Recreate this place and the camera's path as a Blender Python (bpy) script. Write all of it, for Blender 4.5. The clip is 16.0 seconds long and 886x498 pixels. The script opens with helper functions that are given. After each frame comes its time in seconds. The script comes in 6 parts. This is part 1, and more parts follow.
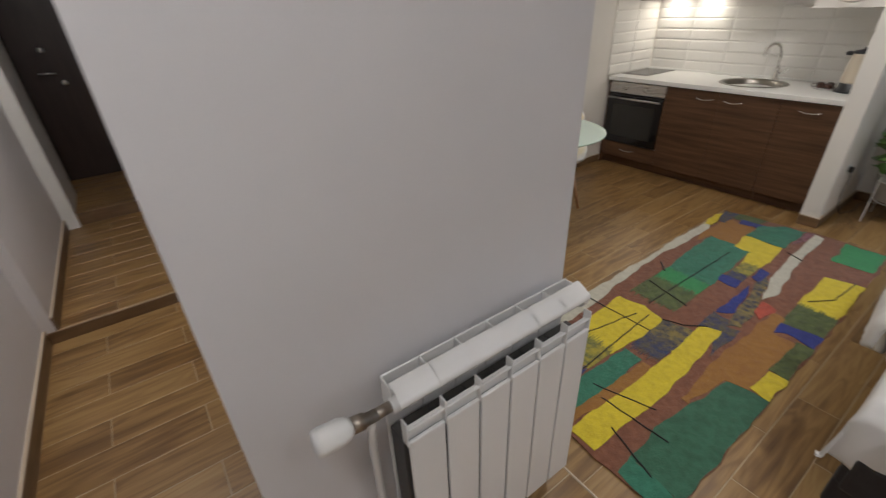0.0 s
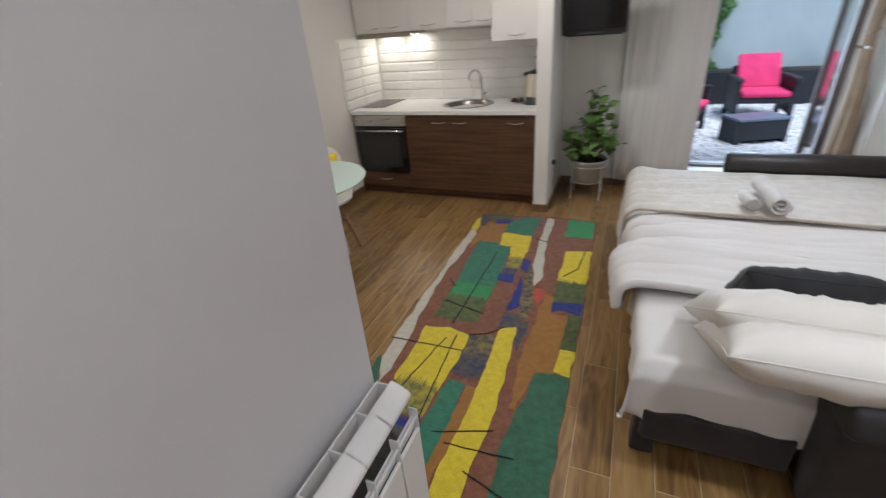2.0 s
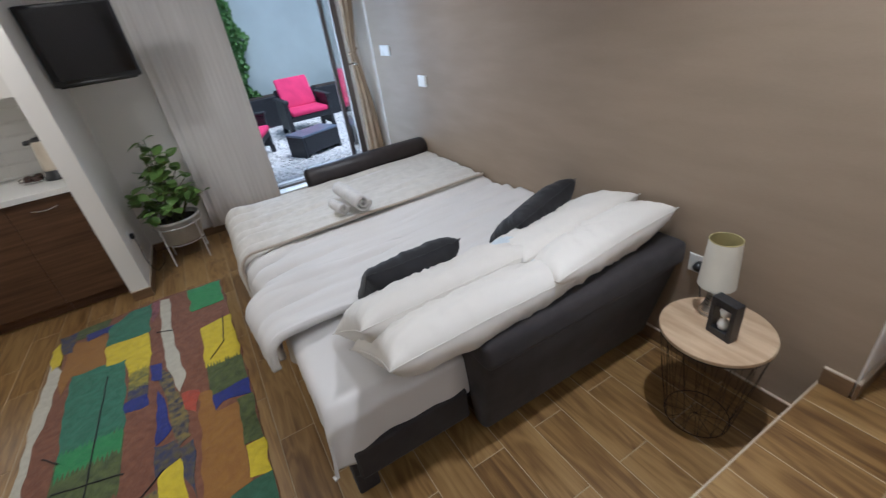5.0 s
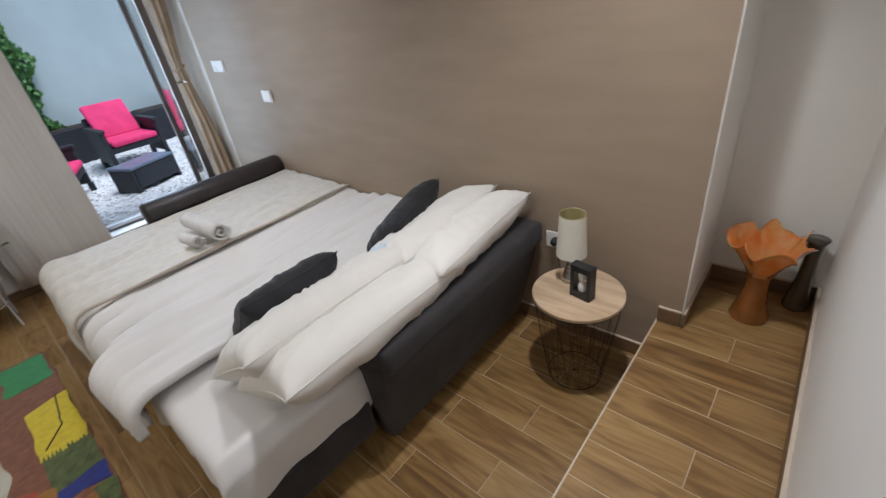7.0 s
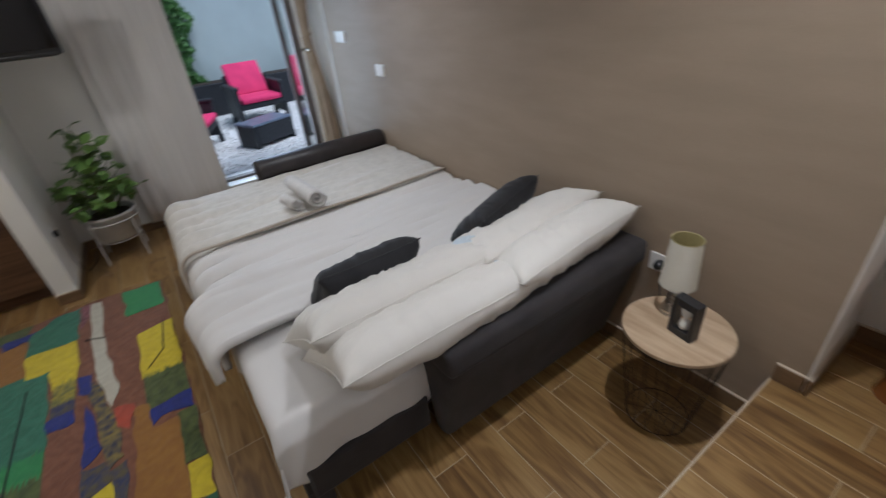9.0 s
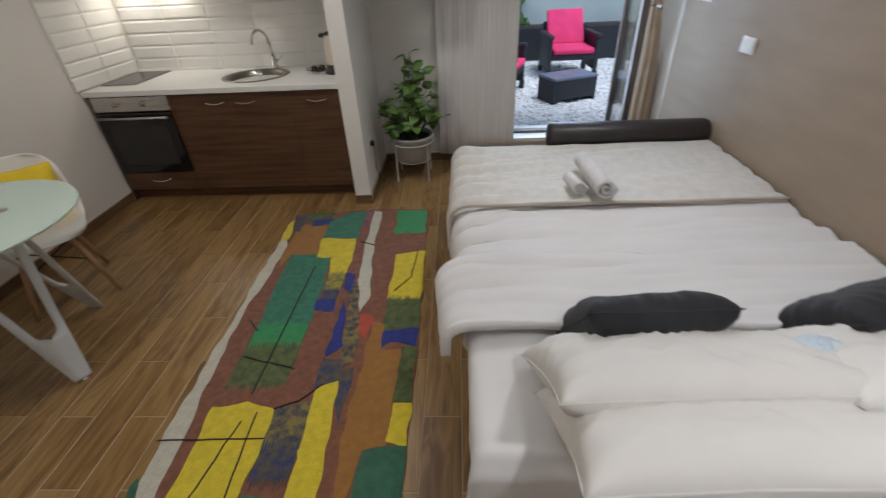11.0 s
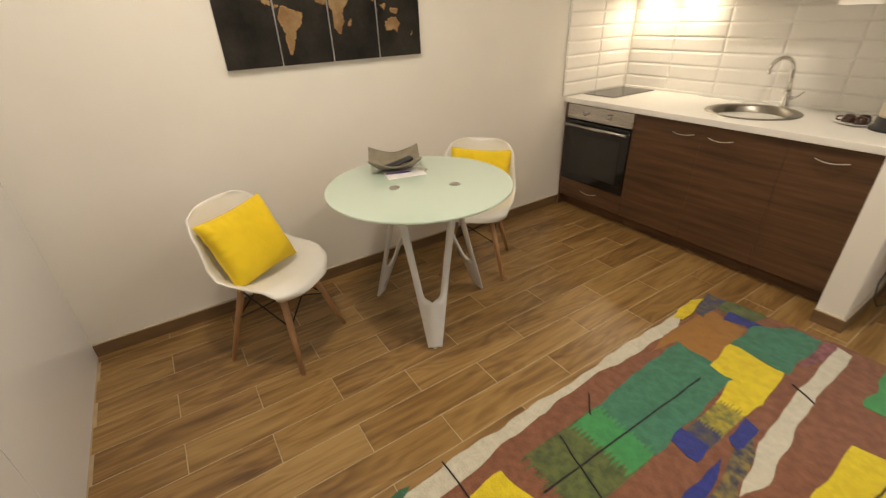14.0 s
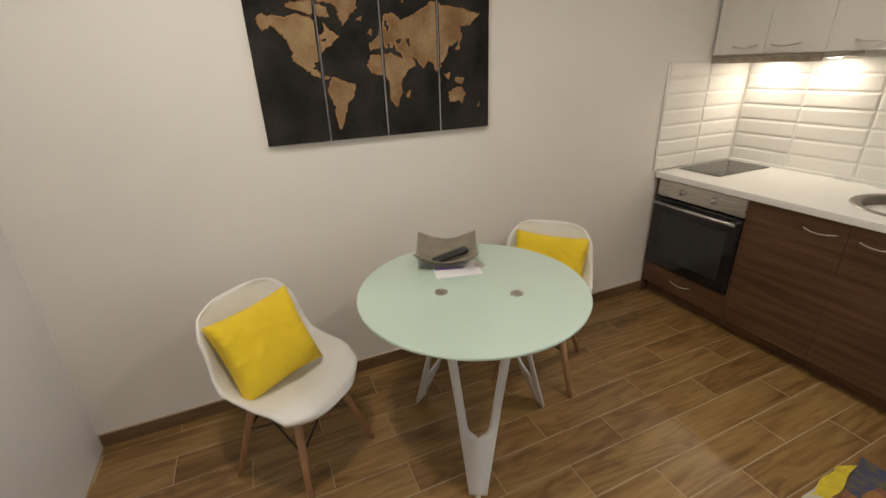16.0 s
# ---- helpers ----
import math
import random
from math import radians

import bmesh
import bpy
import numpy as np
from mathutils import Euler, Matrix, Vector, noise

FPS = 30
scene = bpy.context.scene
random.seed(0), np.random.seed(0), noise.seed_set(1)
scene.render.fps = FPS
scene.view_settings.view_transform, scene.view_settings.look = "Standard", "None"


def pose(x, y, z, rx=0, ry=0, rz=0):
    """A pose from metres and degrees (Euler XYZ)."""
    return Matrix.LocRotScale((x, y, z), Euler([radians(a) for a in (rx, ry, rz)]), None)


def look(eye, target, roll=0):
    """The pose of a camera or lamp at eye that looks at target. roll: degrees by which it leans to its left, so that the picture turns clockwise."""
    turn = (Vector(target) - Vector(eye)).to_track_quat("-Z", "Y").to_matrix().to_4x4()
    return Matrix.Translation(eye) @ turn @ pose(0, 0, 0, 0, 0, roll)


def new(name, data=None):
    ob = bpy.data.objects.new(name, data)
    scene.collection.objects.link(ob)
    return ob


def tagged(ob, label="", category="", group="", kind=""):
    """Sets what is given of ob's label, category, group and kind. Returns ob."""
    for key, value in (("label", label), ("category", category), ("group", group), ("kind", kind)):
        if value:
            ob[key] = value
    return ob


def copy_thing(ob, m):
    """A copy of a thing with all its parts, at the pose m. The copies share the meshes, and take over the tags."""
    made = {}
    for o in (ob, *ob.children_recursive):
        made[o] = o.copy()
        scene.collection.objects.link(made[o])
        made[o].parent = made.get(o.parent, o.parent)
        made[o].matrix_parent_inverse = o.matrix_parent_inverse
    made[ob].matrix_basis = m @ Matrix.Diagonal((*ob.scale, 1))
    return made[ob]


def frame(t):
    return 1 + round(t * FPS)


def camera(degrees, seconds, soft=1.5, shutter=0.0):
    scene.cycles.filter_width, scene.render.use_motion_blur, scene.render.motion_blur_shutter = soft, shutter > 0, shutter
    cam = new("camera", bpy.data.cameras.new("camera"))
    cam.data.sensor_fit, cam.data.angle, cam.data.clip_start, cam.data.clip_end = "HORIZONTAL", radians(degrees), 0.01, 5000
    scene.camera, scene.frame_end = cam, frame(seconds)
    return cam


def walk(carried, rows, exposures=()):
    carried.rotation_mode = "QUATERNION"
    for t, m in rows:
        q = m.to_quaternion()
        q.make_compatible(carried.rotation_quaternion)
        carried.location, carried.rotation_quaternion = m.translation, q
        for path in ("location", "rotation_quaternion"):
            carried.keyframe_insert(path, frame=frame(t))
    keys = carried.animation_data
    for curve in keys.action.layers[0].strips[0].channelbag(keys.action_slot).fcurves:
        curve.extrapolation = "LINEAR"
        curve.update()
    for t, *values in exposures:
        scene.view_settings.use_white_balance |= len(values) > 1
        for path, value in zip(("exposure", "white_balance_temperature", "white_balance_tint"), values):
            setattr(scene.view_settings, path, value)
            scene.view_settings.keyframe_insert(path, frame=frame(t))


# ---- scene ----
cam = camera(91.9, 16.0, soft=1.3, shutter=0.5)
PATH = [
    (0, (2.825, -4.148, 1.598), (1.399, -3.157, 0.608), -2.5),
    (0.5, (2.78, -4.077, 1.61), (1.478, -2.942, 0.603), -3.0),
    (1, (2.799, -3.99, 1.629), (1.532, -2.794, 0.648), -4.7),
    (1.5, (2.798, -3.938, 1.628), (1.7, -2.583, 0.648), -4.5),
    (2, (2.693, -3.947, 1.645), (1.972, -2.33, 0.715), -4.7),
    (2.5, (2.639, -3.947, 1.616), (2.231, -2.231, 0.673), -5.0),
    (3, (2.684, -3.932, 1.627), (2.602, -2.172, 0.681), -4.8),
    (3.5, (2.754, -3.856, 1.626), (2.807, -2.096, 0.677), -5.6),
    (4, (2.83, -3.797, 1.616), (3.058, -2.062, 0.647), -5.9),
    (4.5, (2.828, -3.719, 1.623), (3.391, -2.058, 0.662), -6.9),
    (4.7, (2.822, -3.698, 1.628), (3.487, -2.078, 0.662), -7.6),
    (6.8, (2.782, -3.691, 1.61), (3.972, -2.454, 0.584), -8.5),
    (7, (2.788, -3.696, 1.612), (4.026, -2.495, 0.6), -8.4),
    (7.5, (2.793, -3.696, 1.616), (4.133, -2.575, 0.642), -7.9),
    (8, (2.798, -3.685, 1.621), (4.16, -2.582, 0.658), -6.9),
    (8.5, (2.811, -3.659, 1.616), (4.062, -2.454, 0.625), -6.3),
    (9, (2.864, -3.617, 1.606), (3.787, -2.172, 0.575), -5.8),
    (9.2, (2.892, -3.602, 1.601), (3.67, -2.083, 0.558), -4.9),
    (11.3, (2.795, -3.165, 1.604), (2.545, -1.525, 0.488), -3.0),
    (11.5, (2.785, -3.135, 1.603), (2.405, -1.50, 0.518), -3.0),
    (12, (2.813, -2.987, 1.53), (1.999, -1.49, 0.479), -3.4),
    (12.5, (2.800, -2.905, 1.50), (1.71, -1.602, 0.44), -2.0),
    (13, (2.679, -2.837, 1.497), (1.39, -1.742, 0.43), -2.3),
    (13.5, (2.544, -2.778, 1.499), (1.122, -1.755, 0.533), -2.0),
    (14, (2.447, -2.754, 1.506), (0.963, -1.819, 0.545), -2.4),
    (14.5, (2.328, -2.664, 1.531), (0.773, -1.827, 0.593), -2.4),
    (15, (2.209, -2.539, 1.558), (0.576, -1.796, 0.674), -1.6),
    (15.5, (2.128, -2.47, 1.583), (0.451, -1.812, 0.712), -1.6),
    (16, (2.045, -2.473, 1.597), (0.356, -1.749, 0.815), -2.1),
]
EXPOSURES = [(0, -0.22, 5600, 10), (1, -0.22, 5500, 10), (2.5, -0.08, 5400, 10), (4, -0.18, 5350, 10), (4.7, -0.28, 5250, 10), (7, -0.24, 5500, 10), (7.5, -0.22, 5600, 10), (8.5, -0.40, 5550, 10), (9.2, -0.64, 5350, 10), (11.5, -0.40, 5700, 10), (12, -0.40, 6000, 10), (12.5, -0.26, 6400, 10), (13, 0.0, 6650, 10), (13.5, 0.22, 6850, 10), (14.5, 0.38, 6900, 10), (15.5, 0.12, 6400, 10), (16, -0.02, 6100, 10)]
walk(cam, [(t, look(eye, target, roll)) for t, eye, target, roll in PATH], EXPOSURES)

# ---- world and lights ----
world = bpy.data.worlds.new("world")
scene.world = world
world.use_nodes = True
wn = world.node_tree
sky = wn.nodes.new("ShaderNodeTexSky")
sky.sky_type, sky.sun_disc = "NISHITA", False
sky.sun_elevation, sky.sun_rotation = radians(65), radians(135)
wn.nodes["Background"].inputs["Strength"].default_value = 0.15
wn.links.new(sky.outputs[0], wn.nodes["Background"].inputs["Color"])

sun = new("sun", bpy.data.lights.new("sun", "SUN"))
sun.data.energy, sun.data.angle, sun.data.color = 4.2, radians(30), (1.0, 0.98, 0.95)
sun.matrix_world = pose(0, 0, 8, 25, 0, 45)


def downlight_lamp(x, y, z, watts, color=(1.0, 0.91, 0.80), size=0.12, beam=180):
    li = bpy.data.lights.new("downlight_lamp", "AREA")
    li.shape, li.size, li.energy, li.color = "DISK", size, watts, color
    li.spread = radians(beam)
    ob = new("downlight_lamp", li)
    ob.matrix_world = pose(x, y, z)
    return ob


CEIL = 2.62
SPOTS = [(3.82, -3.20, 11), (3.6, -1.05, 9), (1.8, -0.8, 16), (1.15, -2.55, 16), (2.95, -4.45, 6.5), (0.7, -4.48, 15)]
for sx, sy, sw in SPOTS:
    downlight_lamp(sx, sy, CEIL - 0.03, sw, (1.0, 0.93, 0.84) if sx > 2.5 else (1.0, 0.875, 0.72), size=0.09 if sx > 3.7 else 0.16, beam=100 if sx > 3.7 else 115 if sx > 3.5 else 180)


door_sky = new("door_sky", bpy.data.lights.new("door_sky", "AREA"))
door_sky.data.shape, door_sky.data.size, door_sky.data.size_y = "RECTANGLE", 0.6, 1.7
door_sky.data.energy, door_sky.data.color = 22.0, (0.80, 0.90, 1.0)
door_sky.matrix_world = pose(3.68, 1.03, 1.2, -90, 0, 0)


# ---- mesh helpers ----
def obj(name, bm, material, smooth=False):
    me = bpy.data.meshes.new(name)
    bmesh.ops.recalc_face_normals(bm, faces=bm.faces)
    bm.to_mesh(me)
    bm.free()
    if material:
        me.materials.append(material)
    for p in me.polygons:
        p.use_smooth = smooth
    return new(name, me)


def part(name, bm, material, parent, label="", smooth=False):
    ob = obj(name, bm, material, smooth)
    ob.parent = parent
    if label:
        tagged(ob, label)
    return ob


def thing(name, label, category, group="", at=(0, 0, 0), rz=0):
    ob = new(name)
    ob.empty_display_size = 0.1
    ob.matrix_world = pose(*at, 0, 0, rz)
    return tagged(ob, label, category, group)


def structure(name, bm, material, label, smooth=False):
    return tagged(obj(name, bm, material, smooth), label, "", "", "structure")


def box(x0, x1, y0, y1, z0, z1, bevel=0.0, seg=2, bm=None):
    b = bmesh.new()
    vs = [b.verts.new((x, y, z)) for x in (x0, x1) for y in (y0, y1) for z in (z0, z1)]
    for f in ((0, 1, 3, 2), (4, 6, 7, 5), (0, 4, 5, 1), (2, 3, 7, 6), (0, 2, 6, 4), (1, 5, 7, 3)):
        b.faces.new([vs[i] for i in f])
    if bevel:
        bmesh.ops.bevel(b, geom=list(b.edges), offset=bevel, segments=seg, profile=0.5, affect="EDGES")
    if bm is None:
        return b
    return merge(bm, b)


def merge(bm, b, m=None):
    if m is not None:
        b.transform(m)
    me = bpy.data.meshes.new("tmp")
    b.to_mesh(me)
    b.free()
    bm.from_mesh(me)
    bpy.data.meshes.remove(me)
    return bm


def lathe(profile, seg=32, wave=None, bm=None, at=(0, 0, 0), cap=True):
    """Turn (radius, height) pairs about the z axis. wave(a, i) scales the radius."""
    b = bm or bmesh.new()
    rings = []
    for i, (r, z) in enumerate(profile):
        ring = []
        for k in range(seg):
            a = 2 * math.pi * k / seg
            s, dz = wave(a, i) if wave else (1, 0)
            ring.append(b.verts.new((at[0] + r * s * math.cos(a), at[1] + r * s * math.sin(a), at[2] + z + dz)))
        rings.append(ring)
    for p, q in zip(rings, rings[1:]):
        for k in range(seg):
            b.faces.new((p[k], p[(k + 1) % seg], q[(k + 1) % seg], q[k]))
    if cap:
        for ring in (rings[0], rings[-1]):
            b.faces.new(ring)
    return b


def tube(points, radius, seg=8, bm=None, closed=False):
    """A round bar along points; radius may be a list."""
    b = bm or bmesh.new()
    pts = [Vector(p) for p in points]
    n = len(pts)
    rads = radius if isinstance(radius, (list, tuple)) else [radius] * n
    rings, up = [], None
    for i, p in enumerate(pts):
        a = pts[(i - 1) % n] if closed else pts[max(i - 1, 0)]
        c = pts[(i + 1) % n] if closed else pts[min(i + 1, n - 1)]
        d = (c - a).normalized()
        if up is None:
            up = d.orthogonal().normalized()
        up = (up - up.dot(d) * d).normalized()
        side = d.cross(up)
        rings.append([b.verts.new(p + rads[i] * (math.cos(2 * math.pi * k / seg) * up + math.sin(2 * math.pi * k / seg) * side)) for k in range(seg)])
    pairs = list(zip(rings, rings[1:])) + ([(rings[-1], rings[0])] if closed else [])
    for r, s in pairs:
        for k in range(seg):
            b.faces.new((r[k], r[(k + 1) % seg], s[(k + 1) % seg], s[k]))
    if not closed:
        b.faces.new(rings[0])
        b.faces.new(rings[-1])
    return b


def sheet(f, nu, nv, bm=None):
    """A surface f(u, v), u and v from 0 to 1."""
    b = bm or bmesh.new()
    g = [[b.verts.new(f(i / nu, j / nv)) for j in range(nv + 1)] for i in range(nu + 1)]
    for i in range(nu):
        for j in range(nv):
            b.faces.new((g[i][j], g[i + 1][j], g[i + 1][j + 1], g[i][j + 1]))
    return b


def prism(corners, z0, z1, wobble=0.0, step=0.05, seed=0):
    """An upright slab over a plan polygon, its edges wobbled a little."""
    b = bmesh.new()
    pts = []
    n = len(corners)
    for i in range(n):
        a, c = Vector((*corners[i], 0)), Vector((*corners[(i + 1) % n], 0))
        k = max(1, round((c - a).length / step)) if wobble else 1
        nrm = Vector((-(c - a).y, (c - a).x, 0)).normalized()
        for j in range(k):
            p = a.lerp(c, j / k)
            if wobble:
                p = p + nrm * wobble * noise.noise(Vector((p.x * 9, p.y * 9, seed))) * (1 if j else 0.3)
            pts.append(p)
    low = [b.verts.new((p.x, p.y, z0)) for p in pts]
    top = [b.verts.new((p.x, p.y, z1)) for p in pts]
    b.faces.new(low)
    b.faces.new(top)
    m = len(pts)
    for i in range(m):
        b.faces.new((low[i], low[(i + 1) % m], top[(i + 1) % m], top[i]))
    bmesh.ops.triangulate(b, faces=[f for f in b.faces if len(f.verts) > 4])
    return b


# ---- materials ----
def mat(name, color, rough=0.6, metal=0.0, vary=0.08, scale=6.0, fine=120.0, bump=0.1, stretch=(1, 1, 1), second=None, random=0.0, coat=0.0, trans=0.0, spec=0.5, sheen=0.0, amount=0.5):
    """A surface with broad stains and fine grain. second: a colour mixed in by the broad noise; random: spread of tone from piece to piece."""
    m = bpy.data.materials.new(name)
    m.use_nodes = True
    t = m.node_tree
    N, L = t.nodes, t.links
    p = N["Principled BSDF"]
    co = N.new("ShaderNodeTexCoord")
    mp = N.new("ShaderNodeMapping")
    mp.inputs["Scale"].default_value = stretch
    L.new(co.outputs["Object"], mp.inputs["Vector"])
    vec = mp.outputs[0]
    if random:
        info = N.new("ShaderNodeObjectInfo")
        add = N.new("ShaderNodeVectorMath")
        mul = N.new("ShaderNodeVectorMath")
        mul.operation = "SCALE"
        mul.inputs[0].default_value = (7.3, 11.9, 5.1)
        L.new(info.outputs["Random"], mul.inputs["Scale"])
        L.new(vec, add.inputs[0])
        L.new(mul.outputs[0], add.inputs[1])
        vec = add.outputs[0]
    n1, n2 = N.new("ShaderNodeTexNoise"), N.new("ShaderNodeTexNoise")
    n1.inputs["Scale"].default_value, n1.inputs["Detail"].default_value = scale, 5
    n2.inputs["Scale"].default_value, n2.inputs["Detail"].default_value = fine, 3
    L.new(vec, n1.inputs["Vector"])
    L.new(vec, n2.inputs["Vector"])
    mix = N.new("ShaderNodeMix")
    mix.data_type = "RGBA"
    c2 = second or tuple(c * (1 - vary * 2.2) for c in color)
    mix.inputs[6].default_value, mix.inputs[7].default_value = (*color, 1), (*c2, 1)
    ramp = N.new("ShaderNodeMapRange")
    ramp.inputs["From Min"].default_value, ramp.inputs["From Max"].default_value = 0.35 + (0.5 - amount) * 0.3, 0.65 + (0.5 - amount) * 0.3
    L.new(n1.outputs["Fac"], ramp.inputs["Value"])
    L.new(ramp.outputs[0], mix.inputs["Factor"])
    tone = N.new("ShaderNodeHueSaturation")
    fr = N.new("ShaderNodeMapRange")
    fr.inputs["To Min"].default_value, fr.inputs["To Max"].default_value = 1 - vary, 1 + vary
    L.new(n2.outputs["Fac"], fr.inputs["Value"])
    val = fr.outputs[0]
    if random:
        rr = N.new("ShaderNodeMapRange")
        rr.inputs["To Min"].default_value, rr.inputs["To Max"].default_value = 1 - random, 1 + random
        L.new(info.outputs["Random"], rr.inputs["Value"])
        mm = N.new("ShaderNodeMath")
        mm.operation = "MULTIPLY"
        L.new(val, mm.inputs[0])
        L.new(rr.outputs[0], mm.inputs[1])
        val = mm.outputs[0]
    L.new(mix.outputs[2], tone.inputs["Color"])
    L.new(val, tone.inputs["Value"])
    L.new(tone.outputs[0], p.inputs["Base Color"])
    rg = N.new("ShaderNodeMapRange")
    rg.inputs["To Min"].default_value, rg.inputs["To Max"].default_value = max(0.02, rough - 0.08), min(1, rough + 0.08)
    L.new(n1.outputs["Fac"], rg.inputs["Value"])
    L.new(rg.outputs[0], p.inputs["Roughness"])
    p.inputs["Metallic"].default_value = metal
    p.inputs["Coat Weight"].default_value = coat
    p.inputs["Transmission Weight"].default_value = trans
    p.inputs["Specular IOR Level"].default_value = spec
    p.inputs["Sheen Weight"].default_value = sheen
    if bump:
        bp = N.new("ShaderNodeBump")
        bp.inputs["Strength"].default_value, bp.inputs["Distance"].default_value = bump, 0.004
        mh = N.new("ShaderNodeMath")
        L.new(n1.outputs["Fac"], mh.inputs[0])
        L.new(n2.outputs["Fac"], mh.inputs[1])
        L.new(mh.outputs[0], bp.inputs["Height"])
        L.new(bp.outputs[0], p.inputs["Normal"])
    return m


def glow(name, color, strength):
    m = bpy.data.materials.new(name)
    m.use_nodes = True
    p = m.node_tree.nodes["Principled BSDF"]
    p.inputs["Base Color"].default_value = (*color, 1)
    p.inputs["Emission Color"].default_value = (*color, 1)
    p.inputs["Emission Strength"].default_value = strength
    return m


def glass(name, color=(0.95, 0.98, 0.97), rough=0.0):
    m = bpy.data.materials.new(name)
    m.use_nodes = True
    p = m.node_tree.nodes["Principled BSDF"]
    p.inputs["Base Color"].default_value = (*color, 1)
    p.inputs["Roughness"].default_value = rough
    p.inputs["Transmission Weight"].default_value = 1
    p.inputs["IOR"].default_value = 1.45
    return m


def wood_tile(name, tones):
    """Glazed porcelain planks printed with oak grain along y: long streaks, flowing rings, pores and small dark knots, each plank its own."""
    m = bpy.data.materials.new(name)
    m.use_nodes = True
    N, L = m.node_tree.nodes, m.node_tree.links
    p = N["Principled BSDF"]
    co, info = N.new("ShaderNodeTexCoord"), N.new("ShaderNodeObjectInfo")
    off, add = N.new("ShaderNodeVectorMath"), N.new("ShaderNodeVectorMath")
    off.operation = "SCALE"
    off.inputs[0].default_value = (37.3, 61.9, 25.1)
    L.new(info.outputs["Random"], off.inputs["Scale"])
    L.new(co.outputs["Object"], add.inputs[0])
    L.new(off.outputs[0], add.inputs[1])

    def grain(stretch, scale, detail, twist=0.0):
        mp, n = N.new("ShaderNodeMapping"), N.new("ShaderNodeTexNoise")
        mp.inputs["Scale"].default_value = stretch
        n.inputs["Scale"].default_value, n.inputs["Detail"].default_value, n.inputs["Distortion"].default_value = scale, detail, twist
        L.new(add.outputs[0], mp.inputs["Vector"])
        L.new(mp.outputs[0], n.inputs["Vector"])
        return n.outputs["Fac"]

    def calc(op, x, y):
        n = N.new("ShaderNodeMath")
        n.operation = op
        for k, v in enumerate((x, y)):
            if isinstance(v, (int, float)):
                n.inputs[k].default_value = v
            else:
                L.new(v, n.inputs[k])
        return n.outputs[0]
    flow = grain((1, 0.16, 1), 9.0, 2, 0.6)
    rings = calc("SINE", calc("MULTIPLY", flow, 46.0), 0.0)
    streak = grain((1, 0.07, 1), 34.0, 6, 0.3)
    broad = grain((1, 0.22, 1), 5.0, 4, 0.4)
    pore = grain((1, 0.04, 1), 240.0, 3)
    tone = calc("ADD", calc("ADD", calc("MULTIPLY", rings, 0.065), 0.16), calc("MULTIPLY", streak, 0.62))
    tone = calc("ADD", tone, calc("MULTIPLY", broad, 0.66))
    tone = calc("ADD", tone, calc("MULTIPLY", pore, 0.20))
    tone = calc("ADD", tone, calc("MULTIPLY", info.outputs["Random"], 0.10))
    knots = N.new("ShaderNodeTexVoronoi")
    squash = N.new("ShaderNodeMapping")
    squash.inputs["Scale"].default_value = (1, 0.38, 1)
    knots.inputs["Scale"].default_value = 5.5
    L.new(add.outputs[0], squash.inputs["Vector"])
    L.new(squash.outputs[0], knots.inputs["Vector"])
    core = N.new("ShaderNodeMapRange")
    core.inputs["From Min"].default_value, core.inputs["From Max"].default_value = 0.0, 0.19
    core.inputs["To Min"].default_value, core.inputs["To Max"].default_value = 0.28, 0.0
    L.new(calc("ADD", knots.outputs["Distance"], calc("MULTIPLY", streak, 0.05)), core.inputs["Value"])
    tone = calc("SUBTRACT", tone, core.outputs[0])
    ramp = N.new("ShaderNodeValToRGB")
    cr = ramp.color_ramp
    spots = (0.62, 0.85, 1.0, 1.18)
    low, high = spots[0], spots[-1]
    cr.elements[0].position, cr.elements[1].position = 0.0, 1.0
    cr.elements[0].color, cr.elements[1].color = (*tones[0], 1), (*tones[3], 1)
    for q, c in zip(spots[1:3], tones[1:3]):
        e = cr.elements.new((q - low) / (high - low))
        e.color = (*c, 1)
    L.new(calc("DIVIDE", calc("SUBTRACT", tone, low), high - low), ramp.inputs["Fac"])
    L.new(ramp.outputs["Color"], p.inputs["Base Color"])
    L.new(calc("ADD", calc("MULTIPLY", broad, 0.22), 0.22), p.inputs["Roughness"])
    bp = N.new("ShaderNodeBump")
    bp.inputs["Strength"].default_value, bp.inputs["Distance"].default_value = 0.10, 0.003
    L.new(calc("ADD", streak, pore), bp.inputs["Height"])
    L.new(bp.outputs[0], p.inputs["Normal"])
    return m


M_WALL = mat("white_wall_paint", (0.83, 0.80, 0.75), 0.75, vary=0.02, scale=1.6, fine=260, bump=0.05)
M_WALLG = mat("grey_white_wall_paint", (0.72, 0.70, 0.70), 0.7, vary=0.02, scale=1.6, fine=260, bump=0.05)
M_TAUPE = mat("taupe_wall_paint", (0.345, 0.264, 0.188), 0.6, vary=0.05, scale=2.2, fine=60, bump=0.12, stretch=(1, 1, 5), second=(0.31, 0.238, 0.168))
M_CEIL = mat("ceiling_paint", (0.82, 0.80, 0.77), 0.85, vary=0.02, scale=2, fine=200, bump=0.04)
M_GLOSS = mat("white_gloss_panel", (0.72, 0.71, 0.70), 0.22, vary=0.015, scale=1, fine=80, bump=0.02)
M_TILE = wood_tile("wood_look_tile", ((0.090, 0.044, 0.015), (0.186, 0.102, 0.034), (0.270, 0.159, 0.055), (0.335, 0.212, 0.080)))
M_GROUT = mat("floor_grout", (0.46, 0.36, 0.23), 0.9, vary=0.1, scale=9, fine=90)
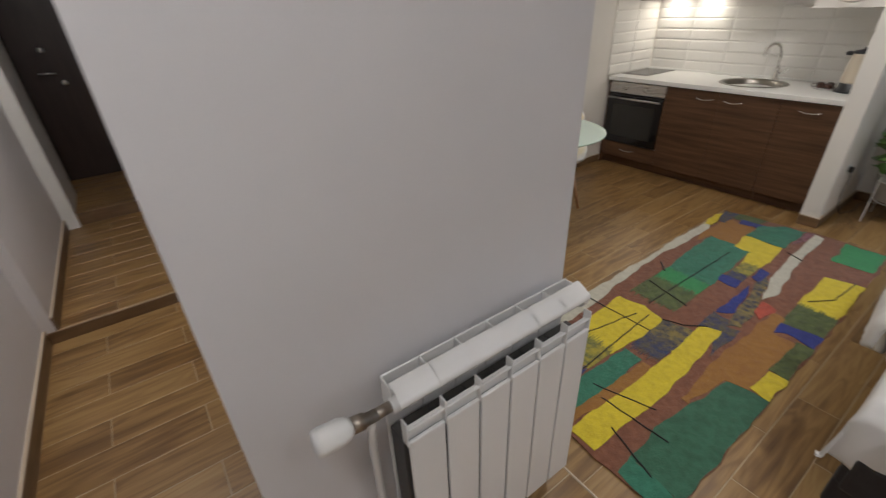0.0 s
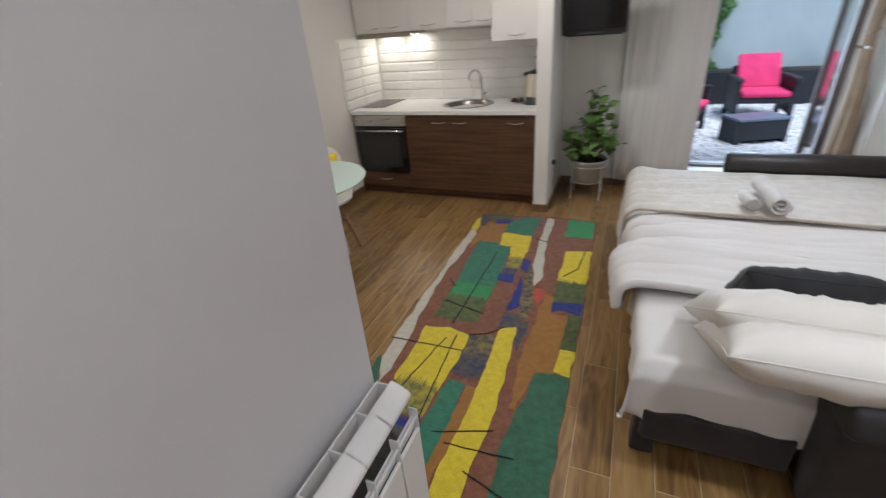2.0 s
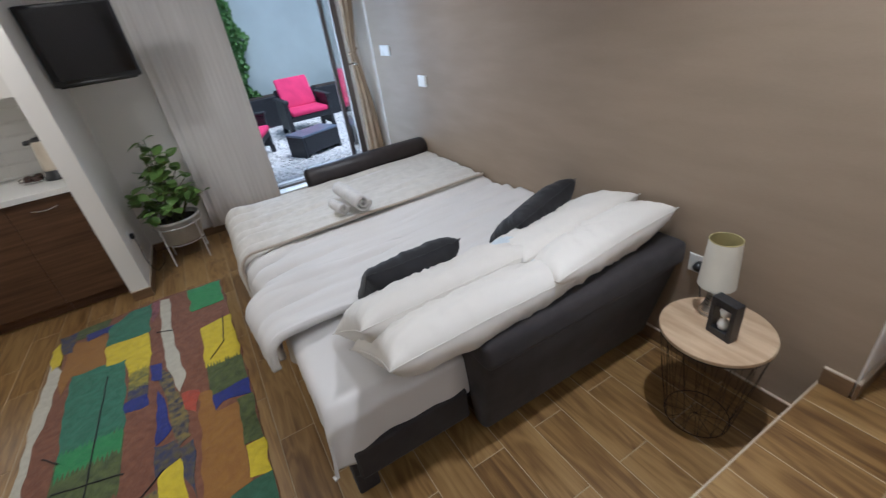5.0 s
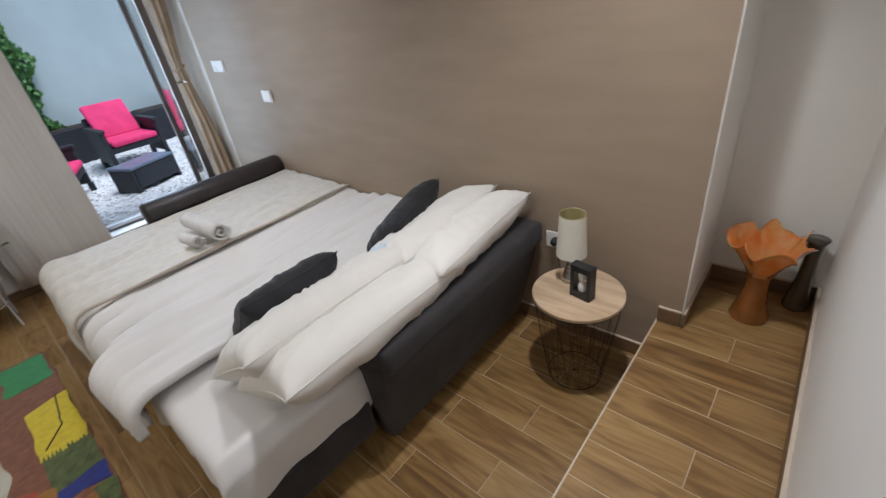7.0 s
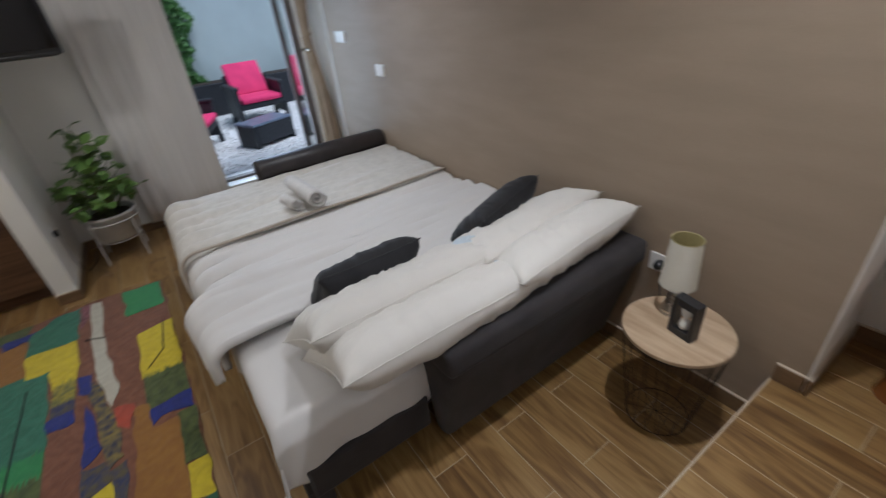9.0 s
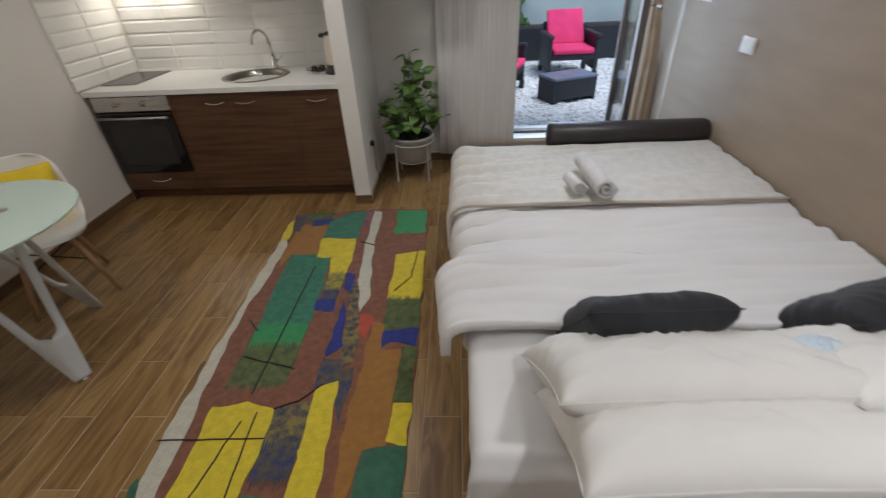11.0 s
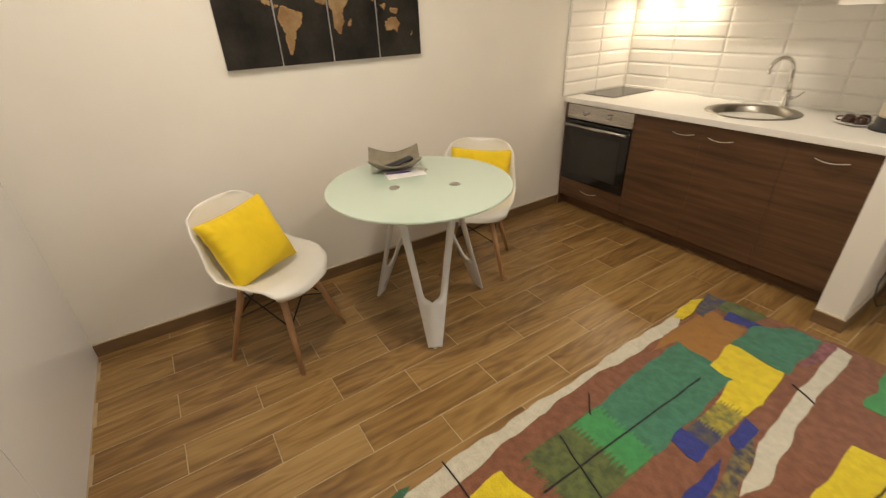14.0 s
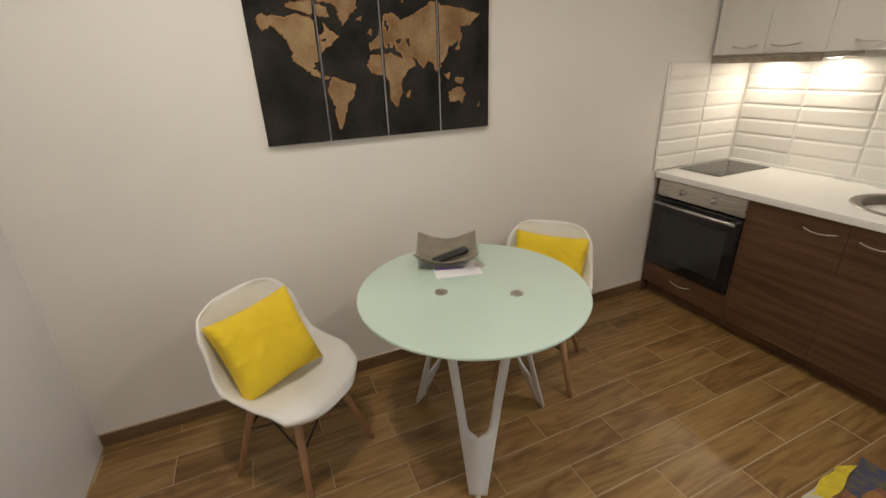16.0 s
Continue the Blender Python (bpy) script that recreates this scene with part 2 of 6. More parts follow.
M_BASE = mat("baseboard_tile", (0.20, 0.122, 0.062), 0.4, vary=0.12, scale=5, fine=50, bump=0.1, stretch=(1, 1, 6))
M_BASETOP = mat("baseboard_sealant", (0.55, 0.46, 0.35), 0.7, vary=0.05)
M_FRONT = mat("walnut_cabinet_front", (0.135, 0.070, 0.036), 0.42, vary=0.20, scale=3.4, fine=42, bump=0.06, spec=0.35, stretch=(0.55, 1, 9), second=(0.070, 0.035, 0.018))
M_WHITE = mat("white_laminate", (0.82, 0.81, 0.78), 0.3, vary=0.015, scale=2, fine=150, bump=0.02)
M_UPPER = mat("glossy_cream_cabinet", (0.78, 0.75, 0.70), 0.2, vary=0.015, scale=2, fine=150, bump=0.02)
M_BEVEL = mat("white_bevelled_tile", (0.84, 0.82, 0.78), 0.12, vary=0.02, scale=5, fine=60, bump=0.03)
M_STEEL = mat("brushed_steel", (0.62, 0.60, 0.57), 0.28, metal=1.0, vary=0.05, scale=4, fine=120, bump=0.03, stretch=(1, 1, 20))
M_SINK = mat("sink_steel", (0.27, 0.25, 0.22), 0.34, metal=1.0, vary=0.05, scale=4, fine=120, bump=0.03)
M_CHROME = mat("chrome", (0.8, 0.79, 0.77), 0.12, metal=1.0, vary=0.02, bump=0.0)
M_BLACKGLASS = mat("black_glass", (0.012, 0.011, 0.012), 0.07, vary=0.05, bump=0.0, spec=0.6)
M_BLACK = mat("black_plastic", (0.02, 0.02, 0.022), 0.4, vary=0.1, bump=0.05)
M_GREYGLASS = mat("dark_oven_glass", (0.03, 0.03, 0.028), 0.08, vary=0.05, bump=0.0)
M_WPLASTIC = mat("white_plastic", (0.80, 0.79, 0.76), 0.3, vary=0.015, bump=0.02)
M_RAD = mat("white_radiator_enamel", (0.80, 0.785, 0.76), 0.26, vary=0.015, scale=1.5, bump=0.0)
# Dark core colour paints in the shade between the radiator's white columns.
M_CORE = mat("shade_dark_core", (0.10, 0.095, 0.09), 0.6, metal=0.3, vary=0.1)
M_BULB = glow("lamp_glow", (1.0, 0.86, 0.66), 14.0)
M_DARKFAB = mat("dark_grey_fabric", (0.038, 0.033, 0.034), 0.9, vary=0.15, scale=8, fine=400, bump=0.25, sheen=0.08)
M_LEATHER = mat("dark_brown_leatherette", (0.035, 0.028, 0.027), 0.42, vary=0.15, scale=9, fine=240, bump=0.2)
M_SHEET = mat("white_cotton", (0.70, 0.675, 0.65), 0.9, vary=0.02, scale=3, fine=500, bump=0.12, sheen=0.15)
M_BLANKET = mat("cream_coverlet", (0.66, 0.63, 0.575), 0.92, vary=0.05, scale=20, fine=300, bump=0.35, sheen=0.2)
M_PILLOW = mat("ivory_pillowcase", (0.70, 0.665, 0.61), 0.85, vary=0.02, scale=4, fine=450, bump=0.12, sheen=0.15)
M_CHAR = mat("charcoal_velvet", (0.016, 0.016, 0.019), 0.8, vary=0.2, scale=7, fine=300, bump=0.2, sheen=0.1)
M_TOWEL = mat("pale_grey_towel", (0.66, 0.63, 0.60), 0.95, vary=0.06, scale=20, fine=350, bump=0.5, sheen=0.3)
M_YELLOW = mat("yellow_cushion_fabric", (0.86, 0.62, 0.018), 0.85, vary=0.05, scale=6, fine=350, bump=0.2, sheen=0.1)
M_BEECH = mat("beech_wood", (0.46, 0.26, 0.13), 0.5, vary=0.08, scale=6, fine=60, bump=0.06, stretch=(6, 6, 1))
M_OAK = mat("light_oak_top", (0.55, 0.41, 0.27), 0.5, vary=0.1, scale=3, fine=40, bump=0.05, stretch=(8, 1, 1), second=(0.40, 0.28, 0.17))
M_WIRE = mat("black_wire", (0.02, 0.018, 0.017), 0.5, metal=0.4, vary=0.1, bump=0.0)
M_MINT = mat("mint_back_painted_glass", (0.56, 0.69, 0.60), 0.08, vary=0.01, scale=1, bump=0.0, coat=0.6)
M_TLEG = mat("white_lacquered_metal", (0.70, 0.70, 0.69), 0.3, vary=0.02, bump=0.02)
M_CURTAIN = mat("white_striped_curtain", (0.80, 0.77, 0.74), 0.85, vary=0.02, scale=5, fine=200, bump=0.03, stretch=(7, 1, 0.3), second=(0.74, 0.71, 0.68))
M_BROWNC = mat("brown_curtain", (0.40, 0.30, 0.20), 0.6, vary=0.08, scale=8, fine=250, bump=0.15)
M_FRAME = mat("grey_aluminium_frame", (0.16, 0.14, 0.13), 0.4, metal=0.5, vary=0.05)
M_GLASS = glass("clear_glass")
M_SHADE = mat("cream_lamp_shade", (0.72, 0.68, 0.58), 0.8, vary=0.03, fine=300, bump=0.1)
M_SHADEIN = mat("olive_shade_lining", (0.42, 0.36, 0.16), 0.6, vary=0.05)
M_ORANGE = mat("orange_art_glass", (0.80, 0.20, 0.012), 0.12, vary=0.15, scale=11, fine=30, bump=0.1, second=(0.80, 0.42, 0.13), coat=0.7, trans=0.35)
M_AMBER = mat("amber_glass_stem", (0.17, 0.060, 0.014), 0.15, vary=0.15, scale=9, fine=30, bump=0.1, second=(0.27, 0.10, 0.025), coat=0.7)
M_CUP = mat("dark_brown_stoneware", (0.055, 0.022, 0.014), 0.25, vary=0.15, coat=0.4)
M_BRONZE = mat("dark_bronze_glass", (0.07, 0.05, 0.03), 0.2, vary=0.2, coat=0.5)
M_LEAF = mat("plant_leaf", (0.105, 0.195, 0.04), 0.4, vary=0.2, scale=9, fine=60, bump=0.1, second=(0.17, 0.29, 0.07))
M_STEM = mat("plant_stem", (0.14, 0.15, 0.06), 0.7, vary=0.15)
M_JUG = mat("cream_kettle_enamel", (0.62, 0.54, 0.42), 0.3, vary=0.03, scale=6, bump=0.02)
M_POT = mat("pale_stone_pot", (0.55, 0.53, 0.50), 0.6, vary=0.08, scale=8)
M_SOIL = mat("potting_soil", (0.05, 0.035, 0.025), 0.95, vary=0.3, scale=40, bump=0.6)
M_GRAVEL = mat("pale_gravel", (0.80, 0.79, 0.77), 0.9, vary=0.2, scale=30, fine=90, bump=0.9, second=(0.50, 0.50, 0.49))
M_TERWALL = mat("grey_terrace_render", (0.53, 0.60, 0.575), 0.85, vary=0.04, scale=2, fine=90, bump=0.2)
M_RATTAN = mat("dark_rattan", (0.025, 0.028, 0.034), 0.6, vary=0.3, scale=60, fine=150, bump=0.5)
M_PINK = mat("pink_cushion", (0.75, 0.04, 0.16), 0.85, vary=0.06, scale=8, fine=300, bump=0.2)
# The blue in this dark top is sky reflection put into the colour.
M_BLUETOP = mat("sky_tinted_table_top", (0.15, 0.19, 0.26), 0.35, vary=0.1)
M_HEDGE = mat("ivy_leaf", (0.06, 0.16, 0.03), 0.5, vary=0.2, scale=9, second=(0.11, 0.25, 0.05), random=0.2)
M_DOOR = mat("dark_brown_entry_door", (0.035, 0.02, 0.016), 0.4, vary=0.1, scale=4, fine=60, stretch=(1, 6, 1))
M_CANVAS = mat("charcoal_canvas", (0.010, 0.0085, 0.0075), 0.85, vary=0.3, scale=4.5, fine=60, bump=0.1, second=(0.040, 0.036, 0.031), amount=0.36, spec=0.25)
M_LAND = mat("sepia_map_print", (0.36, 0.25, 0.13), 0.75, vary=0.2, scale=9, fine=70, bump=0.08, second=(0.22, 0.125, 0.055), spec=0.3)
M_COAST = mat("worn_coast_print", (0.44, 0.26, 0.11), 0.75, vary=0.2, scale=14, fine=90, bump=0.08, second=(0.26, 0.12, 0.045), spec=0.3)
M_NICKEL = mat("dull_nickel", (0.42, 0.37, 0.31), 0.36, metal=1.0, vary=0.12, scale=30, bump=0.05)
M_BOWL = mat("pewter_bowl", (0.30, 0.265, 0.205), 0.48, metal=0.15, vary=0.1, scale=20, bump=0.1)
M_PAPER = mat("white_paper", (0.82, 0.81, 0.82), 0.8, vary=0.02)
M_PEN = mat("purple_pen", (0.16, 0.08, 0.30), 0.4, vary=0.05)
M_SAND = mat("hourglass_sand", (0.75, 0.73, 0.68), 0.6, vary=0.05)

# ---- structure ----
LOW, PLAT, HALL, HALL2 = 0.0, 0.25, 0.31, 0.40
EDGE, SOUTH, REAR = -3.35, -3.87, -4.80
BX, BY0, BY1 = 2.25, -4.17, -3.38
TX, BACK = 4.446, 0.72

structure("wall_west", box(-0.15, 0.0, BY1, BACK + 0.15, -0.1, CEIL), M_WALL, "warm white plastered wall beside the dining table")
structure("wall_block", box(-0.15, BX, BY0, BY1, -0.1, CEIL), M_WALLG, "grey-white wall block that carries the radiator")
structure("wall_block_panel", box(0.013, BX - 0.004, BY1 + 0.0005, BY1 + 0.004, 0.003, CEIL - 0.002), M_GLOSS, "smooth glossy white panel on the wall block")
structure("wall_east", box(TX, TX + 0.5, -3.44, 0.37, -0.1, CEIL), M_TAUPE, "taupe brown painted wall behind the sofa bed")
structure("wall_east_reveal", box(TX + 0.004, TX + 0.5, 0.37, 1.02, -0.1, CEIL), M_WALL, "cream wall strip beside the terrace door")
structure("wall_recess", box(4.90, 5.05, -4.2, -3.44, -0.1, CEIL), M_WALL, "pale wall at the end of the raised recess")
structure("wall_recess_side", box(TX + 0.004, 4.90, -3.446, -3.40, -0.1, CEIL), M_WALL, "pale wall return beside the taupe wall")
structure("wall_south", box(3.33, 4.90, -4.95, SOUTH, -0.1, CEIL), M_WALL, "grey-white wall behind the raised landing")
structure("wall_rear", box(0.42, 3.33, REAR - 0.15, REAR, -0.1, CEIL), M_WALLG, "grey-white wall along the entrance passage")
structure("wall_hall", box(-2.1, 0.42, REAR - 0.15, REAR + 0.05, -0.1, CEIL), M_WALLG, "grey-white wall of the entrance hall")
structure("wall_hall_end", box(-2.1, -1.95, REAR + 0.05, BY0, -0.1, CEIL), M_WALLG, "wall behind the entry door")
structure("wall_hall_north", box(-2.1, -0.15, BY0, BY0 + 0.15, -0.1, CEIL), M_WALLG, "wall on the other side of the hall")
structure("hall_pier", box(-1.45, -0.95, REAR + 0.05, REAR + 0.13, HALL, CEIL), M_WPLASTIC, "white door casing in the hall")
structure("wall_north_kitchen", box(-0.15, 3.27, BACK, BACK + 0.3, -0.1, CEIL), M_WALL, "white wall behind kitchen and television")
structure("wall_north_end", box(4.225, TX + 0.004, BACK, BACK + 0.3, -0.1, CEIL), M_WALL, "white wall strip beside the terrace door")
structure("wall_north_lintel", box(3.27, 4.225, BACK, BACK + 0.3, 2.2, CEIL), M_WALL, "white wall above the terrace door")
structure("wall_north_sill", box(3.27, 4.225, BACK, BACK + 0.3, -0.1, 0.17), M_WALL, "low wall under the terrace door")
structure("partition", box(1.97, 2.09, -0.15, BACK, -0.1, CEIL), M_WALL, "short white partition between kitchen and television")
structure("ceiling", box(-2.2, 5.1, -5.0, BACK + 0.3, CEIL, CEIL + 0.12), M_CEIL, "plain white ceiling")
structure("door_sill", box(3.27, 4.225, BACK - 0.06, BACK + 0.3, 0.172, 0.21, 0.006), M_WHITE, "white stone threshold of the terrace door")
structure("floor_slab", box(-0.1, 4.95, EDGE - 0.05, BACK + 0.05, -0.2, -0.0016), M_GROUT, "grout bed of the lower floor")
structure("landing_slab_passage", box(0.42, BX, -5.0, BY0 + 0.1, -0.2, PLAT - 0.0016), M_GROUT, "raised slab of the entrance passage")
structure("landing_slab", box(BX, 5.0, -5.0, EDGE, -0.2, PLAT - 0.0016), M_GROUT, "raised landing slab with pale nosing")
structure("hall_slab", box(-1.0, 0.42, -5.0, BY0 + 0.1, -0.2, HALL - 0.0016), M_GROUT, "raised hall slab")
structure("hall_slab_upper", box(-2.1, -1.0, -5.0, BY0 + 0.1, -0.2, HALL2 - 0.0016), M_GROUT, "upper hall slab before the entry door")
structure("step_nosing", box(BX, TX, EDGE, EDGE + 0.005, PLAT - 0.012, PLAT + 0.001), M_BASETOP, "pale metal edge of the landing step")

structure("hall_riser", box(0.42, 0.432, REAR, BY0, PLAT, HALL - 0.001), M_BASE, "dark tile riser of the first hall step")
structure("hall_riser_upper", box(-1.0, -0.988, REAR + 0.05, BY0, HALL, HALL2 - 0.001), M_BASE, "dark tile riser of the second hall step")


def skirting(name, x0, x1, y0, y1, z):
    structure(name, box(x0, x1, y0, y1, z, z + 0.072), M_BASE, "dark brown wood-look tile baseboard")
    structure(name + "_trim", box(x0, x1, y0, y1, z + 0.072, z + 0.078), M_BASETOP, "pale sealant line on the baseboard")


skirting("baseboard", 0.0, 0.012, BY1, 0.0, LOW)
skirting("baseboard", TX - 0.012, TX, EDGE, 0.37, LOW)
skirting("baseboard", 2.09, 3.27, BACK - 0.012, BACK, LOW)
skirting("baseboard", 2.09, 2.102, -0.15, BACK - 0.012, LOW)
skirting("baseboard", 1.97, 2.102, -0.162, -0.15, LOW)
skirting("baseboard", TX - 0.012, TX, -3.44, EDGE, PLAT)
skirting("baseboard", TX - 0.012, 4.888, -3.458, -3.446, PLAT)
skirting("baseboard", 4.888, 4.90, SOUTH + 0.012, -3.446, PLAT)
skirting("baseboard", 3.33, 4.90, SOUTH, SOUTH + 0.012, PLAT)
skirting("baseboard", 0.42, 3.33, REAR, REAR + 0.012, PLAT)
skirting("baseboard", 3.318, 3.33, REAR + 0.012, SOUTH, PLAT)
skirting("baseboard", BX, BX + 0.012, BY0, BY1, PLAT)
skirting("baseboard", -0.95, 0.42, REAR + 0.05, REAR + 0.062, HALL)


# ---- kitchen ----
def bow_handle(parent, x, y, z, w):
    """A slim arched bar handle along x."""
    pts = [(x - w / 2 + w * i / 10, y - 0.004 - 0.026 * math.sin(math.pi * i / 10) ** 0.6, z - 0.012 * math.sin(math.pi * i / 10)) for i in range(11)]
    return part("handle", tube(pts, 0.0045, 8), M_CHROME, parent, "slim curved chrome handle", True)


def base_unit(x0, x1, handles, label):
    t = thing("base_cabinet", label, "kitchen cabinet", "kitchen base cabinets")
    part("body", box(x0 + 0.002, x1 - 0.002, 0.022, 0.70, 0.09, 0.858), M_WHITE, t)
    part("plinth", box(x0 + 0.002, x1 - 0.002, 0.06, 0.075, 0.002, 0.09), M_FRONT, t)
    n = len(handles)
    w = (x1 - x0) / n
    for i, hx in enumerate(handles):
        d = part("door", box(x0 + i * w + 0.0007, x0 + (i + 1) * w - 0.0007, 0.0, 0.02, 0.095, 0.855, 0.0012, 1), M_FRONT, t, "walnut-grain door")
        bow_handle(d, hx, 0.0, 0.795, 0.16)
    return t


base_unit(0.645, 1.56, [0.99, 1.22], "walnut-grain double base cabinet under the sink")
base_unit(1.56, 1.968, [1.76], "walnut-grain single base cabinet beside the partition")

oven_unit = thing("oven_cabinet", "walnut-grain base unit that houses the oven", "kitchen cabinet", "kitchen base cabinets")
part("side_panel", box(0.016, 0.03, 0.0, 0.70, 0.0, 0.858), M_FRONT, oven_unit)
part("side_panel", box(0.63, 0.644, 0.0, 0.70, 0.09, 0.858), M_FRONT, oven_unit)
part("plinth", box(0.03, 0.643, 0.06, 0.075, 0.002, 0.09), M_FRONT, oven_unit)
dr = part("drawer", box(0.032, 0.628, 0.0, 0.02, 0.095, 0.245, 0.0015, 1), M_FRONT, oven_unit, "low walnut-grain drawer front")
bow_handle(dr, 0.33, 0.0, 0.19, 0.16)

oven = thing("oven", "built-in stainless steel oven with black glass door", "oven")
part("body", box(0.034, 0.626, 0.03, 0.6, 0.252, 0.852), M_BLACK, oven)
part("control_panel", box(0.034, 0.626, 0.0, 0.028, 0.745, 0.852, 0.003), M_STEEL, oven, "brushed steel control panel")
dd = part("door", box(0.034, 0.626, -0.012, 0.026, 0.254, 0.735, 0.004), M_BLACKGLASS, oven, "black glass oven door")
part("window", box(0.10, 0.56, -0.0145, -0.0125, 0.32, 0.64, 0.0008, 1), M_GREYGLASS, dd)
for kx in (0.22, 0.43):
    b = bmesh.new()
    lathe([(0.021, 0), (0.021, 0.008), (0.017, 0.012), (0.016, 0.024)], 24, bm=b)
    b.transform(pose(kx, 0.0, 0.80, 90, 0, 0))
    box(kx - 0.003, kx + 0.003, -0.030, -0.008, 0.783, 0.817, 0.001, 1, bm=b)
    part("knob", b, M_STEEL, oven, "", True)
b = tube([(0.05, -0.045, 0.705), (0.33, -0.050, 0.705), (0.61, -0.045, 0.705)], 0.009, 12)
for hx in (0.07, 0.59):
    tube([(hx, -0.045, 0.705), (hx, -0.01, 0.705)], 0.006, 8, bm=b)
part("handle", b, M_STEEL, oven, "long brushed steel bar", True)

# worktop with a round cut-out for the sink
SKX, SKY, SKR = 1.19, 0.36, 0.26
top = thing("worktop", "white laminate kitchen worktop", "worktop")
b = bmesh.new()
WX0, WX1, WY0, WY1, WZ = 0.0125, 1.968, -0.02, 0.70, 0.90
ring_n = 48
inner = [(SKX + (SKR - 0.02) * math.cos(2 * math.pi * k / ring_n), SKY + (SKR - 0.02) * math.sin(2 * math.pi * k / ring_n)) for k in range(ring_n)]


def to_rim(k):
    c, s = math.cos(2 * math.pi * k / ring_n), math.sin(2 * math.pi * k / ring_n)
    f = min(((WX1 - SKX) / c if c > 1e-6 else 9), ((WX0 - SKX) / c if c < -1e-6 else 9), ((WY1 - SKY) / s if s > 1e-6 else 9), ((WY0 - SKY) / s if s < -1e-6 else 9))
    return (SKX + c * f, SKY + s * f)


outer = [to_rim(k) for k in range(ring_n)]
for zz in (WZ - 0.038, WZ):
    vi = [b.verts.new((x, y, zz)) for x, y in inner]
    vo = [b.verts.new((x, y, zz)) for x, y in outer]
    for k in range(ring_n):
        b.faces.new((vi[k], vi[(k + 1) % ring_n], vo[(k + 1) % ring_n], vo[k]))
    for cx, cy in ((WX0, WY0), (WX0, WY1), (WX1, WY0), (WX1, WY1)):
        near = sorted(range(ring_n), key=lambda k: (outer[k][0] - cx) ** 2 + (outer[k][1] - cy) ** 2)
        a = next(k for k in near if abs(outer[k][0] - cx) < 1e-4)
        c = next(k for k in near if abs(outer[k][1] - cy) < 1e-4)
        if a != c:
            b.faces.new((vo[a], vo[c], b.verts.new((cx, cy, zz))))
part("slab", b, M_WHITE, top)
part("front_edge", box(WX0, WX1, WY0 - 0.004, WY0 + 0.004, WZ - 0.038, WZ + 0.0005, 0.0035, 2), M_WHITE, top, "rounded white front edge")
part("upstand", box(0.0125, 1.968, 0.694, 0.706, WZ + 0.0005, WZ + 0.018, 0.004), M_WHITE, top)

sink = thing("sink", "round stainless steel sink set in the worktop", "sink")
part("bowl", lathe([(0.0, 0.762), (0.03, 0.762), (0.17, 0.77), (0.20, 0.79), (0.21, 0.83), (0.213, 0.898), (0.225, 0.9035), (SKR - 0.004, 0.9045), (SKR, 0.9005)], 56, at=(SKX, SKY, 0), cap=False), M_SINK, sink, "", True)
part("drain", lathe([(0.032, 0.7635), (0.030, 0.766), (0.012, 0.7655), (0.0, 0.7645)], 24, at=(SKX, SKY, 0), cap=False), M_CHROME, sink, "", True)

tap = thing("tap", "chrome kitchen tap with a swan neck", "tap")
TPX, TPY = 1.25, 0.645
part("base", lathe([(0.028, 0.9005), (0.028, 0.906), (0.022, 0.915), (0.021, 0.985), (0.016, 0.995)], 24, at=(TPX, TPY, 0)), M_CHROME, tap, "", True)
pts = [(TPX, TPY, 0.99), (TPX - 0.012, TPY - 0.012, 1.12)]
for i in range(13):
    a = math.pi * i / 12 * 0.95
    pts.append((TPX - 0.012 - 0.075 * (1 - math.cos(a)) * 0.55, TPY - 0.012 - 0.075 * (1 - math.cos(a)) * 0.8, 1.12 + 0.075 * math.sin(a)))
pts.append((pts[-1][0], pts[-1][1], pts[-1][2] - 0.03))
part("spout", tube(pts, 0.0125, 12), M_CHROME, tap, "", True)
part("lever", tube([(TPX + 0.018, TPY, 0.955), (TPX + 0.05, TPY - 0.005, 0.965), (TPX + 0.085, TPY - 0.01, 1.0)], [0.012, 0.008, 0.006], 10), M_CHROME, tap, "", True)

hob = thing("hob", "black glass two-ring hob with steel rim", "hob")
part("rim", box(0.035, 0.325, 0.16, 0.66, 0.9005, 0.904, 0.001, 1), M_STEEL, hob)
part("glass", box(0.039, 0.321, 0.164, 0.656, 0.9042, 0.9075, 0.001, 1), M_BLACKGLASS, hob)

hood = thing("extractor_hood", "slim steel extractor hood under the wall cabinet", "extractor hood")
part("body", box(0.03, 0.63, 0.313, 0.69, 1.572, 1.598, 0.003), M_STEEL, hood)
part("visor", box(0.03, 0.63, 0.285, 0.312, 1.556, 1.599, 0.004), M_NICKEL, hood, "dull nickel front visor")
for lx in (0.205, 0.535):
    part("lamp", lathe([(0.028, 1.5665), (0.030, 1.5715)], 20, at=(lx, 0.61, 0)), M_BULB, hood, "glowing hood lamp")
    downlight_lamp(lx, 0.61, 1.562, 1.45, (1.0, 0.84, 0.62), 0.05)


def wall_unit(x0, x1, y0, z0, z1, doors, handles, label):
    t = thing("wall_cabinet", label, "kitchen cabinet", "kitchen wall cabinets")
    part("body", box(x0 + 0.001, x1 - 0.001, y0 + 0.02, 0.70, z0, z1), M_WHITE, t)
    w = (x1 - x0) / doors
    for i in range(doors):
        d = part("door", box(x0 + i * w + 0.0008, x0 + (i + 1) * w - 0.0008, y0, y0 + 0.019, z0 + 0.002, z1 - 0.002, 0.002, 1), M_UPPER, t, "glossy cream door")
        bow_handle(d, handles[i], y0, z0 + 0.05, 0.15)
    return t


